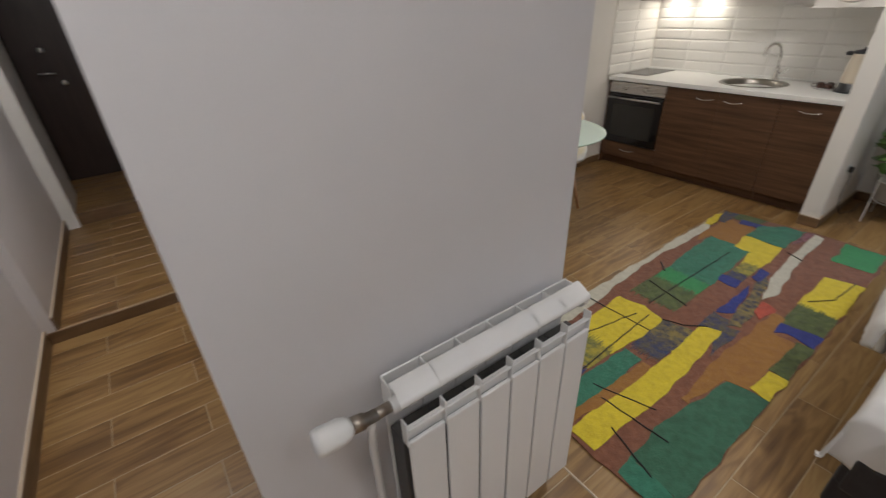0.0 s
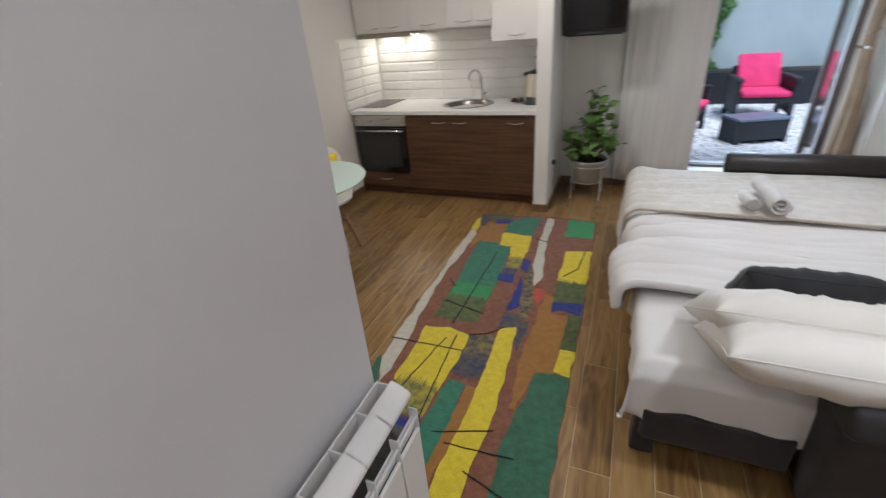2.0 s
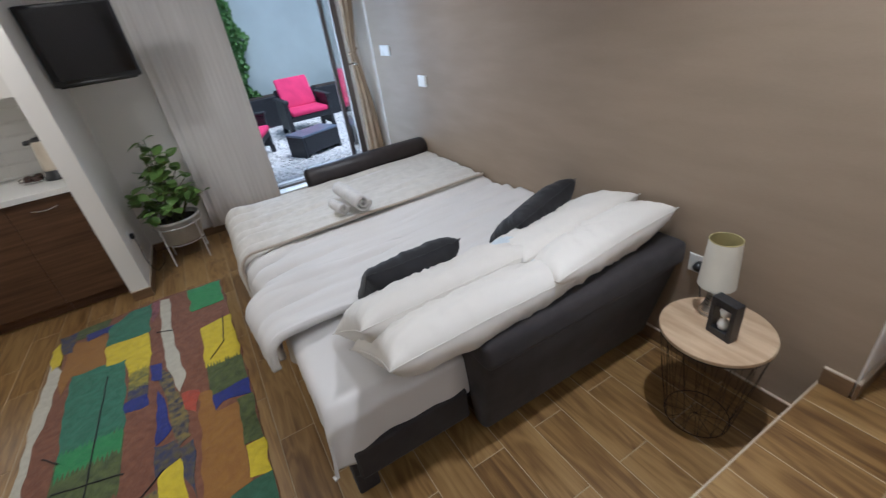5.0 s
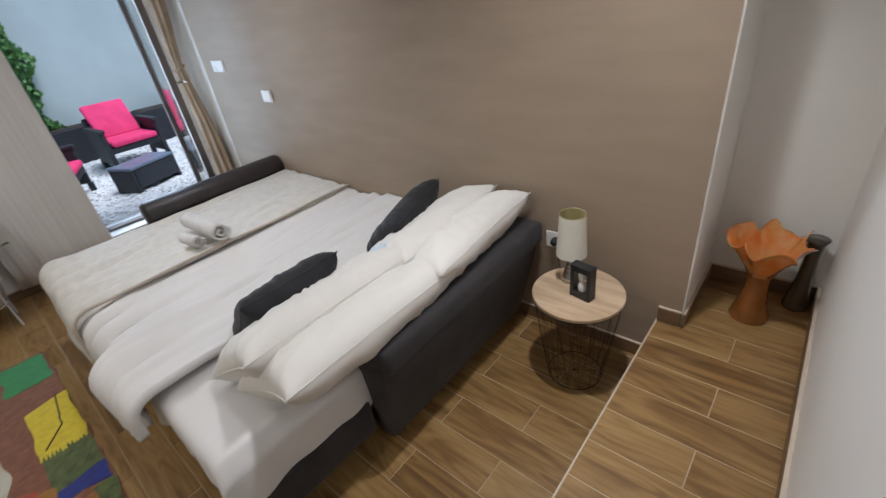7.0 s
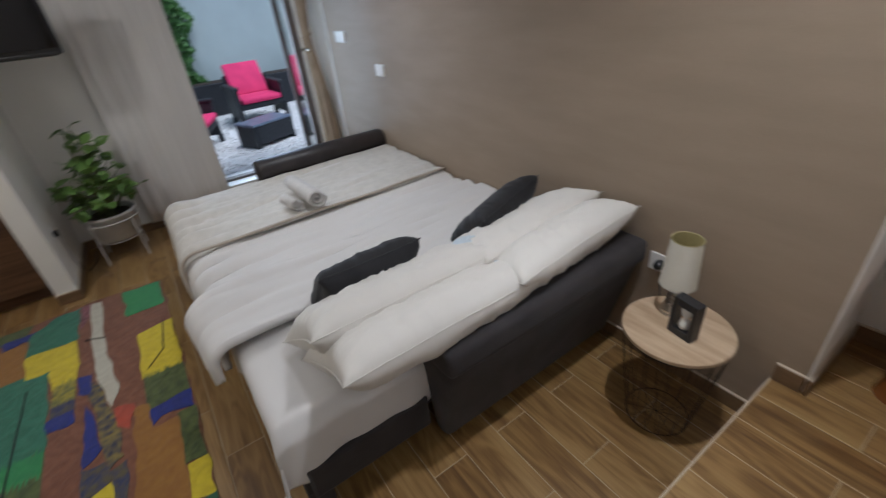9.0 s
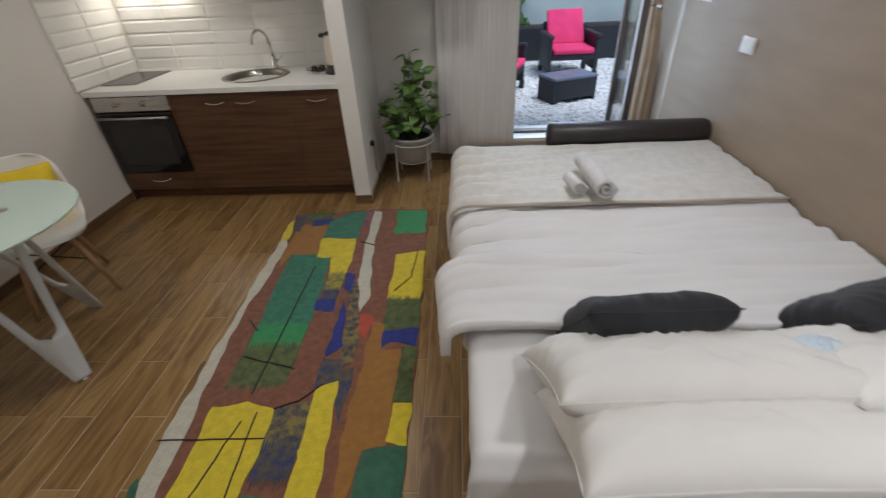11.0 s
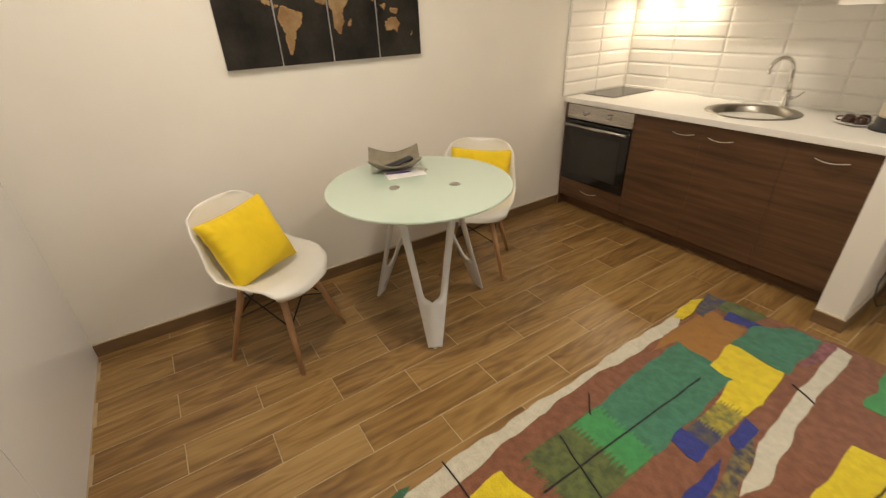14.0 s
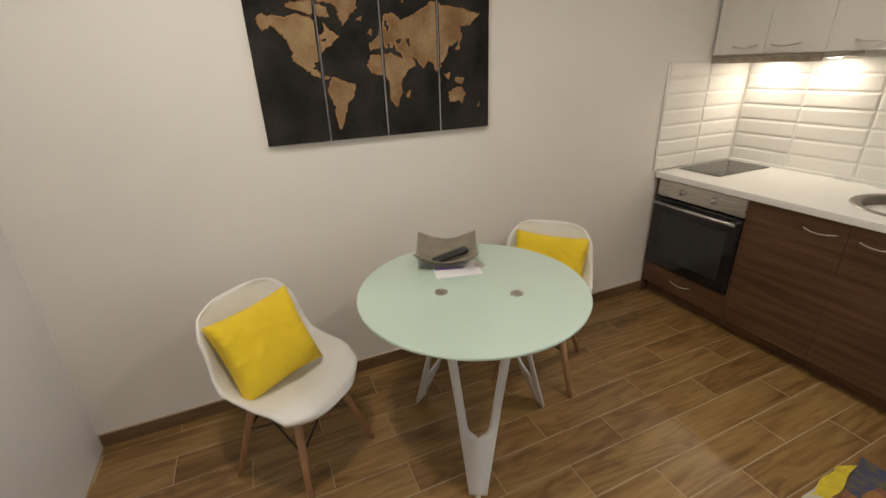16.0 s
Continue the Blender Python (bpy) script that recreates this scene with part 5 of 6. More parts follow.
for zz, rr in ((0.165, 0.14), (0.33, 0.185)):
    part("stand_ring", tube([(PX + rr * math.cos(a * math.pi / 16), PY + rr * math.sin(a * math.pi / 16), zz) for a in range(32)], 0.004, 6, closed=True), M_TLEG, plant, "white wire ring")
for k in range(4):
    a = radians(45 + 90 * k)
    part("stand_leg", tube([(PX + 0.19 * math.cos(a), PY + 0.19 * math.sin(a), 0.0), (PX + 0.188 * math.cos(a), PY + 0.188 * math.sin(a), 0.36)], 0.005, 8), M_TLEG, plant, "white wire leg")


def leaf_mesh():
    b = bmesh.new()

    def f(u, v):
        a = 2 * u - 1
        wv = math.sin(math.pi * min(1, v * 0.94 + 0.06)) ** 0.75 * (1.15 - 0.6 * v)
        return (a * 0.5 * wv, v - 0.08 * (1 - abs(a)) * (1 - v), 0.10 * abs(a) * wv - 0.18 * v * v)
    sheet(f, 4, 6, bm=b)
    me = bpy.data.meshes.new("leaf")
    b.to_mesh(me)
    b.free()
    me.materials.append(M_LEAF)
    for p in me.polygons:
        p.use_smooth = True
    return me


leaf_me = leaf_mesh()
for i in range(36):
    a = rnd.uniform(0, 2 * math.pi)
    tall_one = i < 9
    h = rnd.uniform(0.42, 0.66) if tall_one else rnd.uniform(0.08, 0.42)
    r = rnd.uniform(0.03, 0.14) if tall_one else rnd.uniform(0.12, 0.29)
    base = Vector((PX + rnd.uniform(-0.07, 0.07), PY + rnd.uniform(-0.07, 0.07), 0.352))
    tip = Vector((PX + 0.02 + r * math.cos(a), PY + r * math.sin(a) * 0.85, 0.36 + h))
    mid = base.lerp(tip, 0.55) + Vector((0, 0, 0.06))
    part("stem", tube([base, mid, tip], [0.005, 0.004, 0.0028], 6), M_STEM, plant, "", True)
    for k in range(6 if tall_one else 4):
        q = tip if k == 0 else base.lerp(mid, rnd.uniform(0.5, 1)).lerp(tip, rnd.uniform(0.2, 1.0)) + Vector((rnd.gauss(0, 0.03), rnd.gauss(0, 0.03), rnd.gauss(0, 0.02)))
        s = rnd.uniform(0.065, 0.115)
        lo = new("leaf", leaf_me)
        lo.matrix_world = Matrix.Translation(q) @ Euler((rnd.uniform(-0.5, 0.7), rnd.uniform(-0.5, 0.5), rnd.uniform(0, 6.28))).to_matrix().to_4x4() @ Matrix.Diagonal((s, s * 1.1, s, 1))
        lo.parent = plant

# ---- bowl, remote, paper on the table ----
bowl = thing("square_bowl", "square pewter bowl with flared corners on the table", "bowl")


def bowl_f(u, v):
    a, c = 2 * u - 1, 2 * v - 1
    r = max(abs(a), abs(c))
    zz = 0.042 * max(0.0, (r - 0.40) / 0.60) ** 1.2 + 0.042 * (abs(a * c)) ** 1.6
    return (a * 0.145, c * 0.145, zz + 0.006)


ob = part("dish", sheet(bowl_f, 24, 24), M_BOWL, bowl, "", True)
so = ob.modifiers.new("thickness", "SOLIDIFY")
so.thickness, so.offset = 0.005, 0
bowl.matrix_world = pose(0.41, -1.755, DZ + 0.001, 0, 0, -25) @ Matrix.Diagonal((0.94, 0.94, 0.95, 1))
rem = thing("remote_control", "black remote control lying in the bowl", "remote control")
part("body", box(-0.085, 0.085, -0.023, 0.023, 0, 0.022, 0.009, 3), M_BLACK, rem, "", True)
rem.matrix_world = pose(0.435, -1.745, DZ + 0.020, 0, -9, 92)
paper = thing("paper", "white sheets of paper on the glass table", "paper")
part("sheet", box(-0.10, 0.10, -0.072, 0.072, 0.0, 0.002), M_PAPER, paper)
paper.matrix_world = pose(0.525, -1.76, DZ + 0.0008, 0, 0, 76)
pen = thing("pen", "purple pen on the paper", "pen")
part("barrel", tube([(-0.065, 0, 0), (0.05, 0, 0), (0.068, 0, 0)], [0.0045, 0.0045, 0.0015], 8), M_PEN, pen, "", True)
pen.matrix_world = pose(0.515, -1.79, DZ + 0.0075, 0, 0, 72)

# ---- world map in four canvases ----
MY0, MY1, MZ0, MZ1 = -2.41, -1.325, 1.304, 2.0
GAPY = 0.0035
panels, LANDS, SEAS = [], [], []
for k in range(4):
    w = (MY1 - MY0) / 4
    c = thing("canvas_print", "charcoal canvas panel of a four-part world map", "wall art", "world map canvases")
    part("stretcher", box(0.004, 0.0278, MY0 + k * w + GAPY, MY0 + (k + 1) * w - GAPY, MZ0 + 0.001, MZ1 - 0.001), M_PAPER, c, "pale canvas edge")
    part("canvas", box(0.028, 0.030, MY0 + k * w + GAPY, MY0 + (k + 1) * w - GAPY, MZ0, MZ1), M_CANVAS, c)
    panels.append(c)


def land(outline, seed):
    """A printed land mass: corners as fractions of the whole map."""
    LANDS.append(outline)


def sea(outline):
    SEAS.append(outline)


def inside(outline, x, y):
    hit = False
    for (ax, ay), (cx, cy) in zip(outline, outline[1:] + outline[:1]):
        if (ay > y) != (cy > y) and x < ax + (y - ay) * (cx - ax) / (cy - ay):
            hit = not hit
    return hit


def is_land(x, y):
    n = Vector((x * 22, y * 15, 0))
    x += 0.007 * noise.noise(n) + 0.006 * noise.noise(n * 3.1) + 0.003 * noise.noise(n * 7)
    y += 0.010 * noise.noise(n + Vector((0, 0, 9))) + 0.009 * noise.noise(n * 3.1 + Vector((0, 0, 9))) + 0.005 * noise.noise(n * 7 + Vector((0, 0, 9)))
    return any(inside(o, x, y) for o in LANDS) and not any(inside(o, x, y) for o in SEAS)


land([(0.04, 0.70), (0.05, 0.73), (0.13, 0.71), (0.18, 0.73), (0.23, 0.71), (0.25, 0.67), (0.28, 0.68), (0.33, 0.61), (0.31, 0.58), (0.27, 0.54), (0.25, 0.50), (0.24, 0.48), (0.225, 0.465), (0.222, 0.43), (0.25, 0.41), (0.275, 0.385), (0.27, 0.37), (0.22, 0.395), (0.18, 0.44), (0.15, 0.48), (0.14, 0.57), (0.12, 0.63), (0.09, 0.67), (0.05, 0.64)], 1)
land([(0.28, 0.38), (0.31, 0.38), (0.35, 0.35), (0.38, 0.34), (0.37, 0.28), (0.34, 0.22), (0.32, 0.15), (0.30, 0.06), (0.285, 0.08), (0.285, 0.21), (0.265, 0.31)], 2)
land([(0.29, 0.80), (0.34, 0.88), (0.42, 0.86), (0.41, 0.77), (0.38, 0.73), (0.35, 0.67), (0.34, 0.71), (0.33, 0.77)], 3)
land([(0.45, 0.50), (0.48, 0.51), (0.54, 0.51), (0.58, 0.48), (0.62, 0.44), (0.59, 0.38), (0.57, 0.32), (0.58, 0.27), (0.555, 0.19), (0.535, 0.19), (0.52, 0.27), (0.52, 0.34), (0.49, 0.38), (0.45, 0.40), (0.43, 0.44)], 4)
land([(0.45, 0.53), (0.45, 0.57), (0.49, 0.61), (0.50, 0.65), (0.52, 0.73), (0.55, 0.74), (0.57, 0.73), (0.59, 0.70), (0.65, 0.74), (0.73, 0.81), (0.79, 0.78), (0.88, 0.77), (0.95, 0.74), (0.91, 0.68), (0.855, 0.67), (0.85, 0.58), (0.80, 0.54), (0.79, 0.48), (0.765, 0.45), (0.755, 0.40), (0.735, 0.39), (0.72, 0.45), (0.70, 0.47), (0.675, 0.41), (0.65, 0.47), (0.63, 0.49), (0.64, 0.44), (0.61, 0.42), (0.575, 0.52), (0.55, 0.57), (0.51, 0.57), (0.48, 0.54)], 5)
land([(0.79, 0.25), (0.83, 0.28), (0.855, 0.295), (0.88, 0.24), (0.86, 0.18), (0.84, 0.19), (0.80, 0.19)], 6)
land([(0.745, 0.38), (0.765, 0.35), (0.755, 0.31)], 7)
land([(0.77, 0.38), (0.81, 0.38), (0.79, 0.34)], 8)
land([(0.83, 0.35), (0.87, 0.345), (0.865, 0.31), (0.835, 0.32)], 9)
land([(0.60, 0.275), (0.615, 0.285), (0.605, 0.235), (0.592, 0.235)], 10)
land([(0.93, 0.14), (0.95, 0.185), (0.952, 0.15)], 11)
land([(0.445, 0.63), (0.46, 0.655), (0.465, 0.61)], 12)
land([(0.15, 0.78), (0.22, 0.80), (0.29, 0.76), (0.30, 0.72), (0.25, 0.72), (0.18, 0.75)], 13)
land([(0.83, 0.53), (0.85, 0.58), (0.855, 0.53)], 14)
land([(0.405, 0.70), (0.43, 0.715), (0.425, 0.695)], 15)

sea([(0.245, 0.69), (0.275, 0.68), (0.28, 0.645), (0.262, 0.615), (0.245, 0.64)])
sea([(0.262, 0.595), (0.285, 0.60), (0.28, 0.58), (0.265, 0.58)])
sea([(0.56, 0.585), (0.585, 0.59), (0.588, 0.565), (0.56, 0.568)])
sea([(0.608, 0.60), (0.622, 0.595), (0.625, 0.545), (0.612, 0.55)])
sea([(0.518, 0.70), (0.528, 0.70), (0.538, 0.64), (0.525, 0.635)])
land([(0.505, 0.575), (0.515, 0.575), (0.528, 0.545), (0.52, 0.54)], 20)
land([(0.53, 0.575), (0.545, 0.57), (0.543, 0.535), (0.535, 0.54)], 21)
for ix, iy in ((0.17, 0.77), (0.20, 0.81), (0.235, 0.785), (0.25, 0.84), (0.27, 0.80), (0.215, 0.845)):
    land([(ix - 0.022, iy), (ix, iy + 0.022), (ix + 0.022, iy + 0.006), (ix + 0.006, iy - 0.018)], 22)
land([(0.845, 0.60), (0.862, 0.63), (0.866, 0.60), (0.852, 0.565)], 23)
land([(0.59, 0.80), (0.60, 0.84), (0.612, 0.85), (0.60, 0.80)], 24)

# the prints, cell by cell: a pale worn coast round a darker inside
CELL = 0.0036
ncx, ncy = int((MY1 - MY0) / CELL), int((MZ1 - MZ0) / CELL)
grid = [[is_land((i + 0.5) / ncx, (j + 0.5) / ncy) for j in range(ncy)] for i in range(ncx)]
for k in range(4):
    w = (MY1 - MY0) / 4
    for coast in (False, True):
        verts, faces, at = [], [], {}

        def corner(i, j):
            if (i, j) not in at:
                at[(i, j)] = len(verts)
                verts.append((0.0312, MY0 + CELL * i + 0.0012 * noise.noise(Vector((i * 0.9, j * 0.9, 3))), MZ0 + CELL * j + 0.0012 * noise.noise(Vector((i * 0.9, j * 0.9, 8)))))
            return at[(i, j)]
        for i in range(ncx):
            y = MY0 + CELL * i
            if y < MY0 + k * w + GAPY + 0.002 or y + CELL > MY0 + (k + 1) * w - GAPY - 0.002:
                continue
            for j in range(ncy):
                if not grid[i][j]:
                    continue
                near = any(not grid[min(max(i + a, 0), ncx - 1)][min(max(j + c, 0), ncy - 1)] for a, c in ((1, 0), (-1, 0), (0, 1), (0, -1), (1, 1), (-1, -1)))
                if near == coast:
                    faces.append((corner(i, j), corner(i + 1, j), corner(i + 1, j + 1), corner(i, j + 1)))
        if faces:
            me = bpy.data.meshes.new("land_print")
            me.from_pydata(verts, [], faces)
            me.materials.append(M_COAST if coast else M_LAND)
            lp = new("coast_print" if coast else "land_print", me)
            tagged(lp, "pale worn coast line of the printed map" if coast else "sepia land of the printed map", "", "", "stuff")
            lp.parent = panels[k]

# ---- entry door in the hall ----
ed = thing("entry_door", "dark brown closed entry door with chrome fittings", "door")
part("leaf", box(-1.95, -1.91, -4.76, -4.19, HALL2 + 0.002, 2.42, 0.004), M_DOOR, ed)
part("lever", tube([(-1.90, -4.50, 1.245), (-1.86, -4.50, 1.245), (-1.86, -4.60, 1.25)], 0.009, 8), M_CHROME, ed, "chrome lever", True)
for yy, zz in ((-4.47, 1.17), (-4.53, 1.41)):
    b = lathe([(0.024, 0), (0.024, 0.006), (0.014, 0.012)], 20)
    b.transform(pose(-1.909, yy, zz, 0, 90, 0))
    part("lock", b, M_CHROME, ed, "round chrome lock", True)

# ---- gloss panel seams on the block ----
for px in (1.12,):
    structure("panel_joint", box(px, px + 0.003, BY1 + 0.0042, BY1 + 0.0055, 0.004, CEIL - 0.01), M_WALLG, "fine joint between the wall panels")

# ---- ceiling lights ----
for sx, sy, sw in SPOTS:
    dl = thing("downlight", "white round recessed ceiling downlight, lit", "ceiling light", "ceiling downlights", (sx, sy, 0))
    part("ring", lathe([(0.085, CEIL - 0.001), (0.098, CEIL - 0.001), (0.098, CEIL - 0.008), (0.085, CEIL - 0.012)], 36, cap=False), M_WHITE, dl)
    part("diffuser", lathe([(0.0, CEIL - 0.006), (0.084, CEIL - 0.006)], 30, cap=False), M_BULB, dl, "glowing diffuser")

# ---- rug ----
RZ = 0.002


def rug_mat(name, color, second=None, amount=0.5):
    color, second = (c and tuple(0.86 * q for q in c) for c in (color, second))
    return mat(name, color, 0.95, vary=0.26, scale=30, fine=170, bump=0.9, second=second, sheen=0.2, amount=amount)


R_BROWN = rug_mat("rug_rust_brown", (0.245, 0.098, 0.050), (0.18, 0.068, 0.036))
R_YEL = rug_mat("rug_yellow", (0.74, 0.59, 0.016), (0.62, 0.48, 0.016))
R_TEAL = rug_mat("rug_teal", (0.05, 0.21, 0.13), (0.035, 0.15, 0.09))
R_DGREEN = rug_mat("rug_dark_green", (0.048, 0.15, 0.085), (0.035, 0.11, 0.06))
R_OLIVE = rug_mat("rug_olive", (0.12, 0.15, 0.04), (0.06, 0.085, 0.03))
R_OLY = rug_mat("rug_yellow_olive", (0.42, 0.34, 0.03), (0.14, 0.15, 0.05))
R_BLUE = rug_mat("rug_blue", (0.02, 0.035, 0.26), (0.02, 0.03, 0.18))
R_NAVY = rug_mat("rug_navy", (0.03, 0.04, 0.12), (0.12, 0.10, 0.05))
R_GREY = rug_mat("rug_grey_olive", (0.25, 0.19, 0.05), (0.035, 0.04, 0.075))
R_TAN = rug_mat("rug_ochre", (0.34, 0.16, 0.025), (0.29, 0.13, 0.025))
R_WHITE = rug_mat("rug_cream", (0.60, 0.57, 0.46), (0.52, 0.49, 0.39))
R_RED = rug_mat("rug_red", (0.50, 0.08, 0.04), (0.36, 0.07, 0.04))
R_GREEN = rug_mat("rug_green", (0.05, 0.30, 0.09), (0.04, 0.24, 0.08))
R_PINK = rug_mat("rug_mauve", (0.30, 0.11, 0.13))
R_LINE = rug_mat("rug_black_line", (0.015, 0.013, 0.012))
rug = thing("rug", "hand-woven rug of coloured patches on the floor", "rug")
part("ground_weave", prism([(1.60, -0.62), (1.53, -0.36), (2.12, -0.28), (2.56, -0.30), (2.585, -1.7), (2.58, -3.07), (1.62, -3.07), (1.58, -2.55), (1.56, -2.2), (1.57, -1.5)], RZ, 0.009, 0.02, 0.06), R_BROWN, rug, "rust brown ground weave")
LIFT = [0.0092]


def patch(material, *corners):
    LIFT[0] += 0.00006
    part("patch", prism(corners, 0.0085, LIFT[0] + 0.0012, 0.02, 0.035, LIFT[0] * 9000), material, rug)


def fade(material, x0, x1, y0, y1, teeth=16, out=0.05):
    """A patch whose two ends run out in ragged strokes."""
    LIFT[0] += 0.00006
    pts = []
    r = random.Random(int(x0 * 1000 - y0 * 700))
    for i in range(teeth * 2 + 1):
        pts.append((x0 + (x1 - x0) * i / (teeth * 2), y1 + (r.uniform(0.2, 1) * out if i % 2 else -0.3 * out * r.random())))
    for i in range(teeth * 2 + 1):
        pts.append((x1 + (x0 - x1) * i / (teeth * 2), y0 - (r.uniform(0.2, 1) * out if i % 2 else -0.3 * out * r.random())))
    part("patch", prism(pts, 0.0085, LIFT[0] + 0.0012), material, rug)


patch(R_WHITE, (1.53, -0.62), (1.61, -0.79), (1.585, -1.34), (1.60, -1.78), (1.63, -2.06), (1.67, -2.47), (1.65, -2.60), (1.575, -2.40), (1.55, -1.9), (1.54, -1.3))
patch(R_DGREEN, (1.555, -2.38), (1.63, -2.55), (1.66, -2.60), (1.70, -3.06), (1.60, -3.06), (1.57, -2.7))
patch(R_YEL, (1.575, -2.72), (1.62, -2.70), (1.63, -2.85), (1.58, -2.86))
patch(R_TAN, (1.62, -0.50), (1.82, -0.52), (1.85, -0.92), (1.67, -0.88), (1.64, -1.06), (1.60, -0.9))
patch(R_NAVY, (1.53, -0.35), (1.65, -0.34), (1.64, -0.60), (1.58, -0.58))
patch(R_YEL, (1.51, -0.50), (1.55, -0.42), (1.59, -0.70), (1.54, -0.74))
patch(R_OLIVE, (1.64, -0.34), (1.83, -0.32), (1.82, -0.46), (1.65, -0.46))
patch(R_BLUE, (1.69, -0.43), (1.91, -0.42), (1.92, -0.54), (1.80, -0.49), (1.71, -0.53))
patch(R_TEAL, (1.83, -0.46), (1.95, -0.33), (2.09, -0.31), (2.08, -0.70), (1.83, -0.69))
patch(R_PINK, (2.09, -0.31), (2.14, -0.30), (2.14, -0.46), (2.09, -0.60))
patch(R_TEAL, (1.67, -0.88), (1.96, -0.90), (1.98, -1.60), (1.70, -1.62))
fade(R_OLIVE, 1.705, 1.985, -1.95, -1.58)
fade(R_GREEN, 1.71, 1.98, -1.68, -1.55, 14, 0.06)
patch(R_YEL, (1.83, -0.70), (2.07, -0.70), (2.10, -0.97), (2.08, -1.11), (1.98, -1.12), (1.96, -0.92), (1.85, -0.92))
fade(R_OLY, 1.985, 2.085, -1.28, -1.10, 8)
fade(R_NAVY, 1.985, 2.085, -1.36, -1.27, 8, 0.04)
patch(R_BLUE, (1.97, -1.36), (2.08, -1.35), (2.09, -1.45), (1.98, -1.44))
patch(R_WHITE, (2.14, -0.31), (2.20, -0.33), (2.22, -0.79), (2.275, -1.33), (2.24, -1.46), (2.175, -1.18), (2.15, -0.78))
patch(R_GREEN, (2.32, -0.31), (2.55, -0.32), (2.55, -0.64), (2.34, -0.65))
patch(R_YEL, (2.38, -0.91), (2.57, -0.87), (2.57, -1.36), (2.38, -1.35))
fade(R_OLIVE, 2.385, 2.575, -1.60, -1.36, 12)
patch(R_BLUE, (2.37, -1.61), (2.58, -1.59), (2.575, -1.72), (2.44, -1.69), (2.39, -1.74))
patch(R_OLIVE, (2.50, -1.72), (2.58, -1.72), (2.58, -2.05), (2.49, -2.04))
patch(R_TAN, (2.33, -1.55), (2.39, -1.56), (2.40, -1.74), (2.50, -1.74), (2.50, -2.25), (2.40, -2.27), (2.37, -2.54), (2.33, -2.53), (2.31, -2.1))
patch(R_YEL, (2.50, -2.05), (2.58, -2.05), (2.58, -2.25), (2.49, -2.23))
patch(R_DGREEN, (2.41, -2.27), (2.58, -2.25), (2.58, -2.99), (2.36, -2.97), (2.35, -2.70))
patch(R_TEAL, (2.36, -2.96), (2.57, -2.99), (2.57, -3.06), (2.37, -3.06))
patch(R_BLUE, (2.13, -1.36), (2.17, -1.50), (2.20, -1.71), (2.13, -1.78))
patch(R_GREY, (2.12, -1.12), (2.20, -1.25), (2.24, -1.46), (2.28, -1.82), (2.22, -1.86), (2.18, -1.50))
patch(R_BLUE, (2.09, -1.10), (2.15, -1.12), (2.15, -1.28), (2.10, -1.25))
patch(R_NAVY, (2.12, -1.78), (2.21, -1.80), (2.23, -1.92), (2.13, -1.98))
patch(R_NAVY, (2.23, -1.87), (2.29, -1.85), (2.285, -2.19), (2.24, -2.05))
patch(R_RED, (2.25, -1.48), (2.33, -1.51), (2.31, -1.67), (2.26, -1.62))
patch(R_YEL, (2.14, -1.97), (2.23, -1.93), (2.26, -2.21), (2.275, -2.60), (2.26, -3.055), (2.13, -3.055), (2.15, -2.54), (2.14, -2.27))
patch(R_GREY, (1.98, -2.08), (2.13, -2.04), (2.15, -2.27), (1.99, -2.27))
fade(R_NAVY, 1.99, 2.145, -2.38, -2.25, 12, 0.06)
patch(R_YEL, (1.70, -2.07), (1.85, -2.04), (1.98, -2.08), (1.99, -2.25), (1.97, -2.54), (1.72, -2.53))
fade(R_OLY, 1.73, 1.965, -2.70, -2.52, 16, 0.07)
fade(R_BLUE, 1.76, 1.965, -2.86, -2.74, 14, 0.06)
patch(R_TEAL, (1.99, -2.44), (2.09, -2.45), (2.10, -3.02), (1.95, -2.98), (1.98, -2.70))
patch(R_TAN, (2.10, -2.46), (2.14, -2.46), (2.15, -2.70), (2.12, -3.05), (2.06, -3.05), (2.09, -2.80))


def line(*pts):
    path = []
    for a, c in zip(pts, pts[1:]):
        for i in range(10):
            q = i / 10
            x, y = a[0] + (c[0] - a[0]) * q, a[1] + (c[1] - a[1]) * q
            path.append((x + 0.006 * noise.noise(Vector((x * 14, y * 14, 1))), y + 0.006 * noise.noise(Vector((x * 14, y * 14, 6))), 0.0135))
    path.append((pts[-1][0], pts[-1][1], 0.0135))
    part("stitched_line", tube(path, 0.0034, 6), R_LINE, rug, "black stitched line")


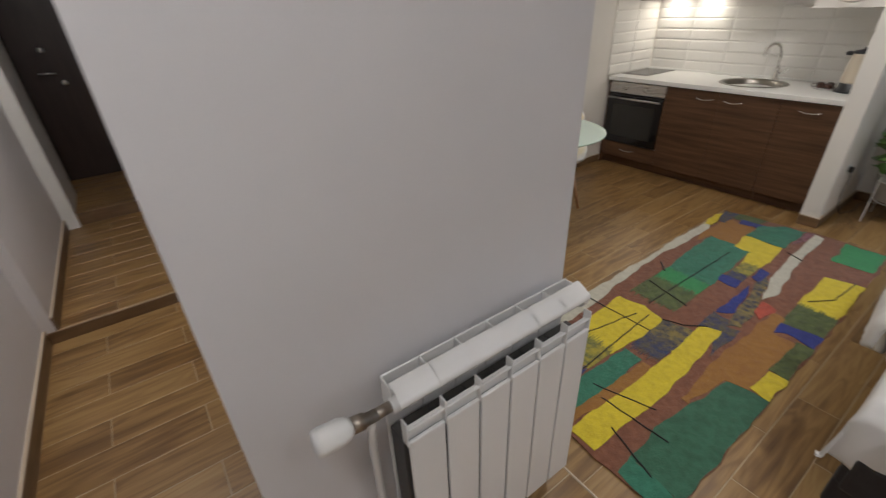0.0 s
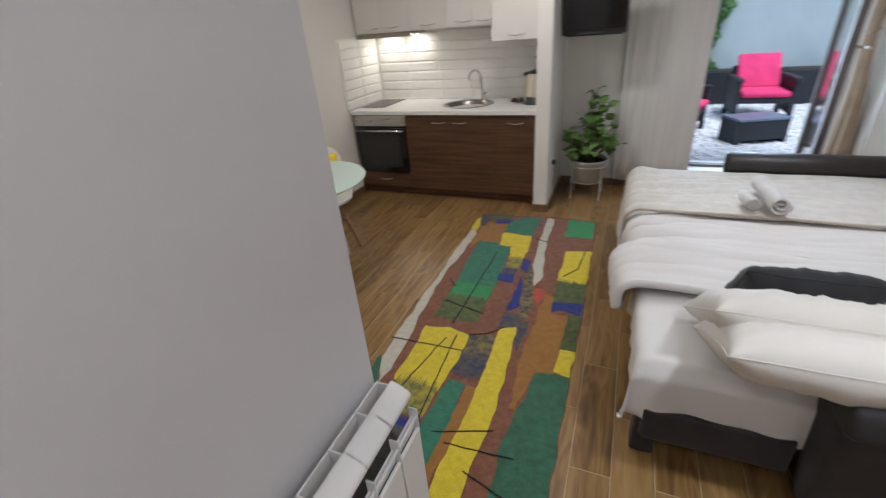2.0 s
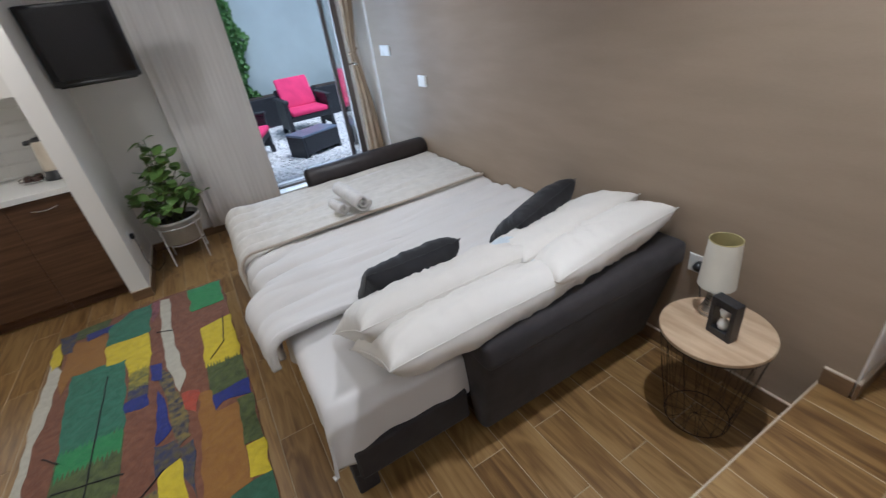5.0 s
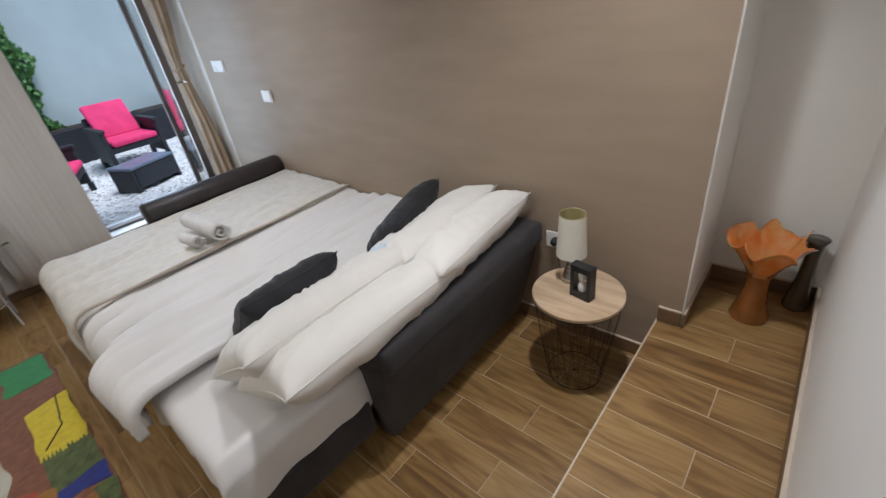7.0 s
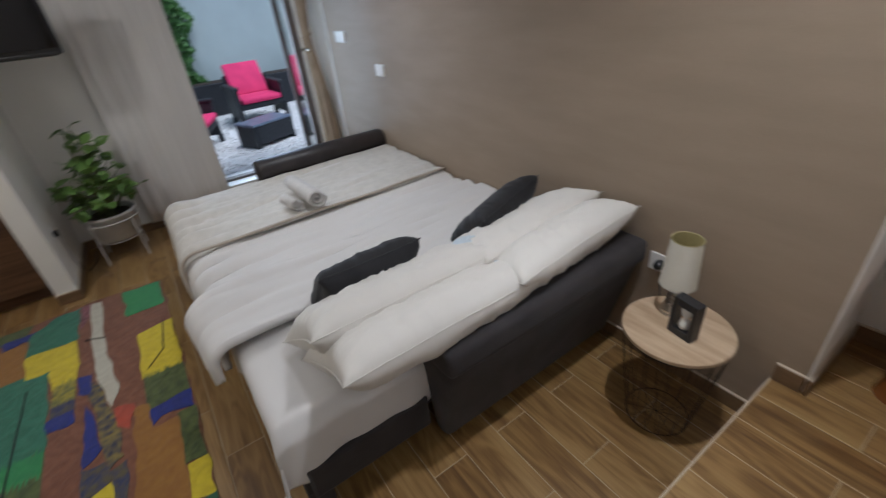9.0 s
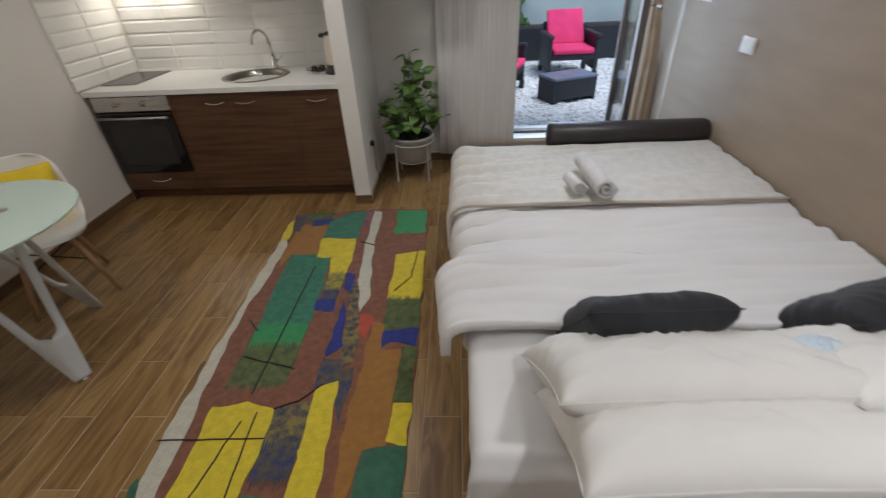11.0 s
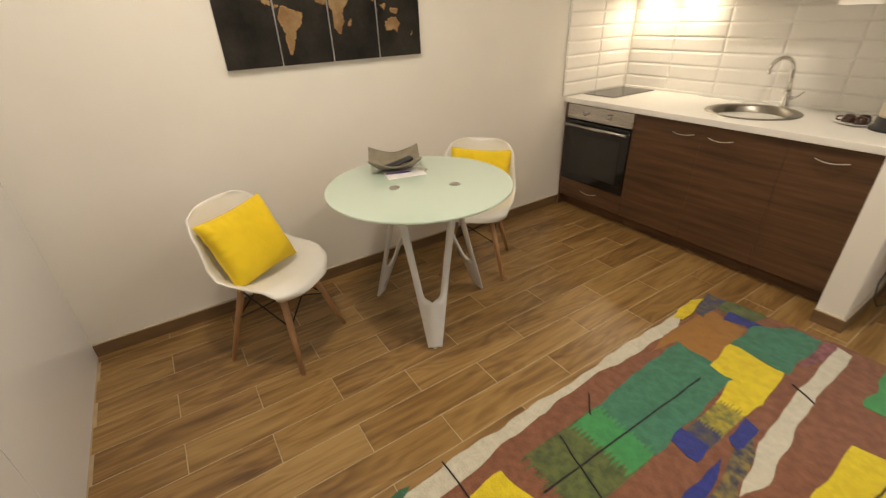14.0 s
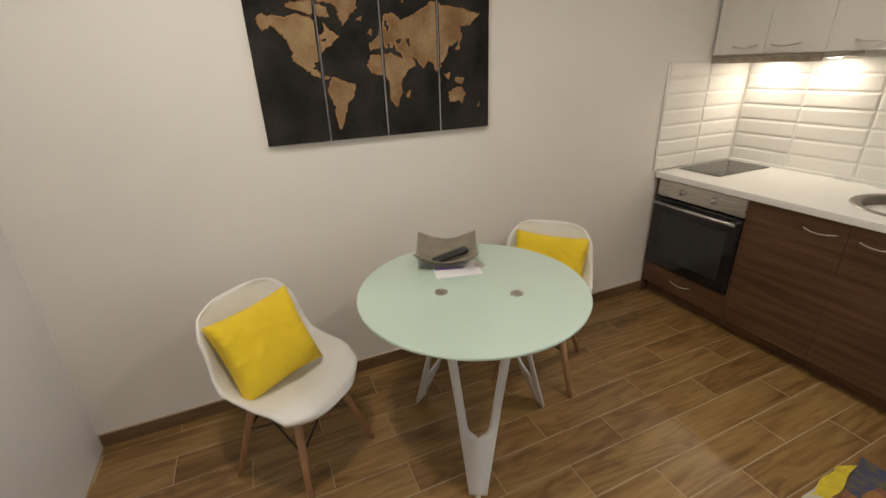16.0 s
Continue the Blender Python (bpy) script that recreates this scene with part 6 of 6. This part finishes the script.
line((1.545, -2.23), (1.99, -2.22))
line((1.91, -2.10), (1.95, -2.78))
line((1.86, -2.14), (1.75, -2.70))
line((1.85, -2.0), (1.87, -1.04))
line((2.16, -1.95), (2.08, -2.04), (1.98, -2.08))
line((1.72, -1.78), (2.0, -1.86))
line((1.64, -1.52), (1.72, -1.60))
line((2.52, -0.86), (2.50, -1.15), (2.41, -1.29))
line((2.04, -2.77), (2.30, -2.68))
line((2.11, -2.81), (2.42, -2.79))
line((2.24, -2.91), (2.46, -2.98))
line((2.12, -0.75), (2.22, -0.80))

# ---- floor tiles, last ----
TILES = {}


def tile_mesh(w, l):
    key = (round(w, 3), round(l, 3))
    if key not in TILES:
        b = box(-w / 2, w / 2, -l / 2, l / 2, -0.008, 0.0, 0.0015, 1)
        me = bpy.data.meshes.new("tile")
        b.to_mesh(me)
        b.free()
        me.materials.append(M_TILE)
        TILES[key] = me
    return TILES[key]


def lay(parent, x0, x1, y0, y1, z, pitch, length, xoff, yoff):
    """Planks along y in half bond, cut at the borders."""
    g = 0.0019
    k = math.floor((x0 - xoff) / pitch)
    while xoff + k * pitch < x1 - 0.004:
        a, b = max(x0, xoff + k * pitch), min(x1, xoff + (k + 1) * pitch)
        start = yoff + (length / 2 if k % 2 else 0)
        n = math.floor((y0 - start) / length)
        while start + n * length < y1 - 0.004:
            c, d = max(y0, start + n * length), min(y1, start + (n + 1) * length)
            if b - a > 0.012 and d - c > 0.012:
                ob = new("tile", tile_mesh(b - a - 2 * g, d - c - 2 * g))
                ob.location = ((a + b) / 2, (c + d) / 2, z)
                ob.parent = parent
            n += 1
        k += 1


floor = tagged(new("floor"), "brown wood-look porcelain plank floor", "floor", "", "structure")
lay(floor, 0.0, 2.155, BY1 + 0.005, BACK, LOW, 0.161, 0.628, 0.062, -3.364)
lay(floor, 2.155, TX, EDGE + 0.01, BACK, LOW, 0.161, 0.628, 0.062, -3.364)
landing = tagged(new("floor_landing"), "raised landing of brown wood-look planks", "floor", "", "structure")
lay(landing, 2.25, 4.90, REAR, EDGE, PLAT, 0.152, 0.62, 4.02, -3.645)
lay(landing, 0.42, 2.25, REAR, BY0, PLAT, 0.152, 0.62, 4.02, -3.645)
hall = tagged(new("floor_hall"), "hall floor of brown wood-look planks", "floor", "", "structure")
lay(hall, -1.0, 0.41, REAR + 0.05, BY0, HALL, 0.152, 0.62, 0.0, -4.5)
lay(hall, -1.95, -1.01, REAR + 0.05, BY0, HALL2, 0.152, 0.62, 0.0, -4.5)
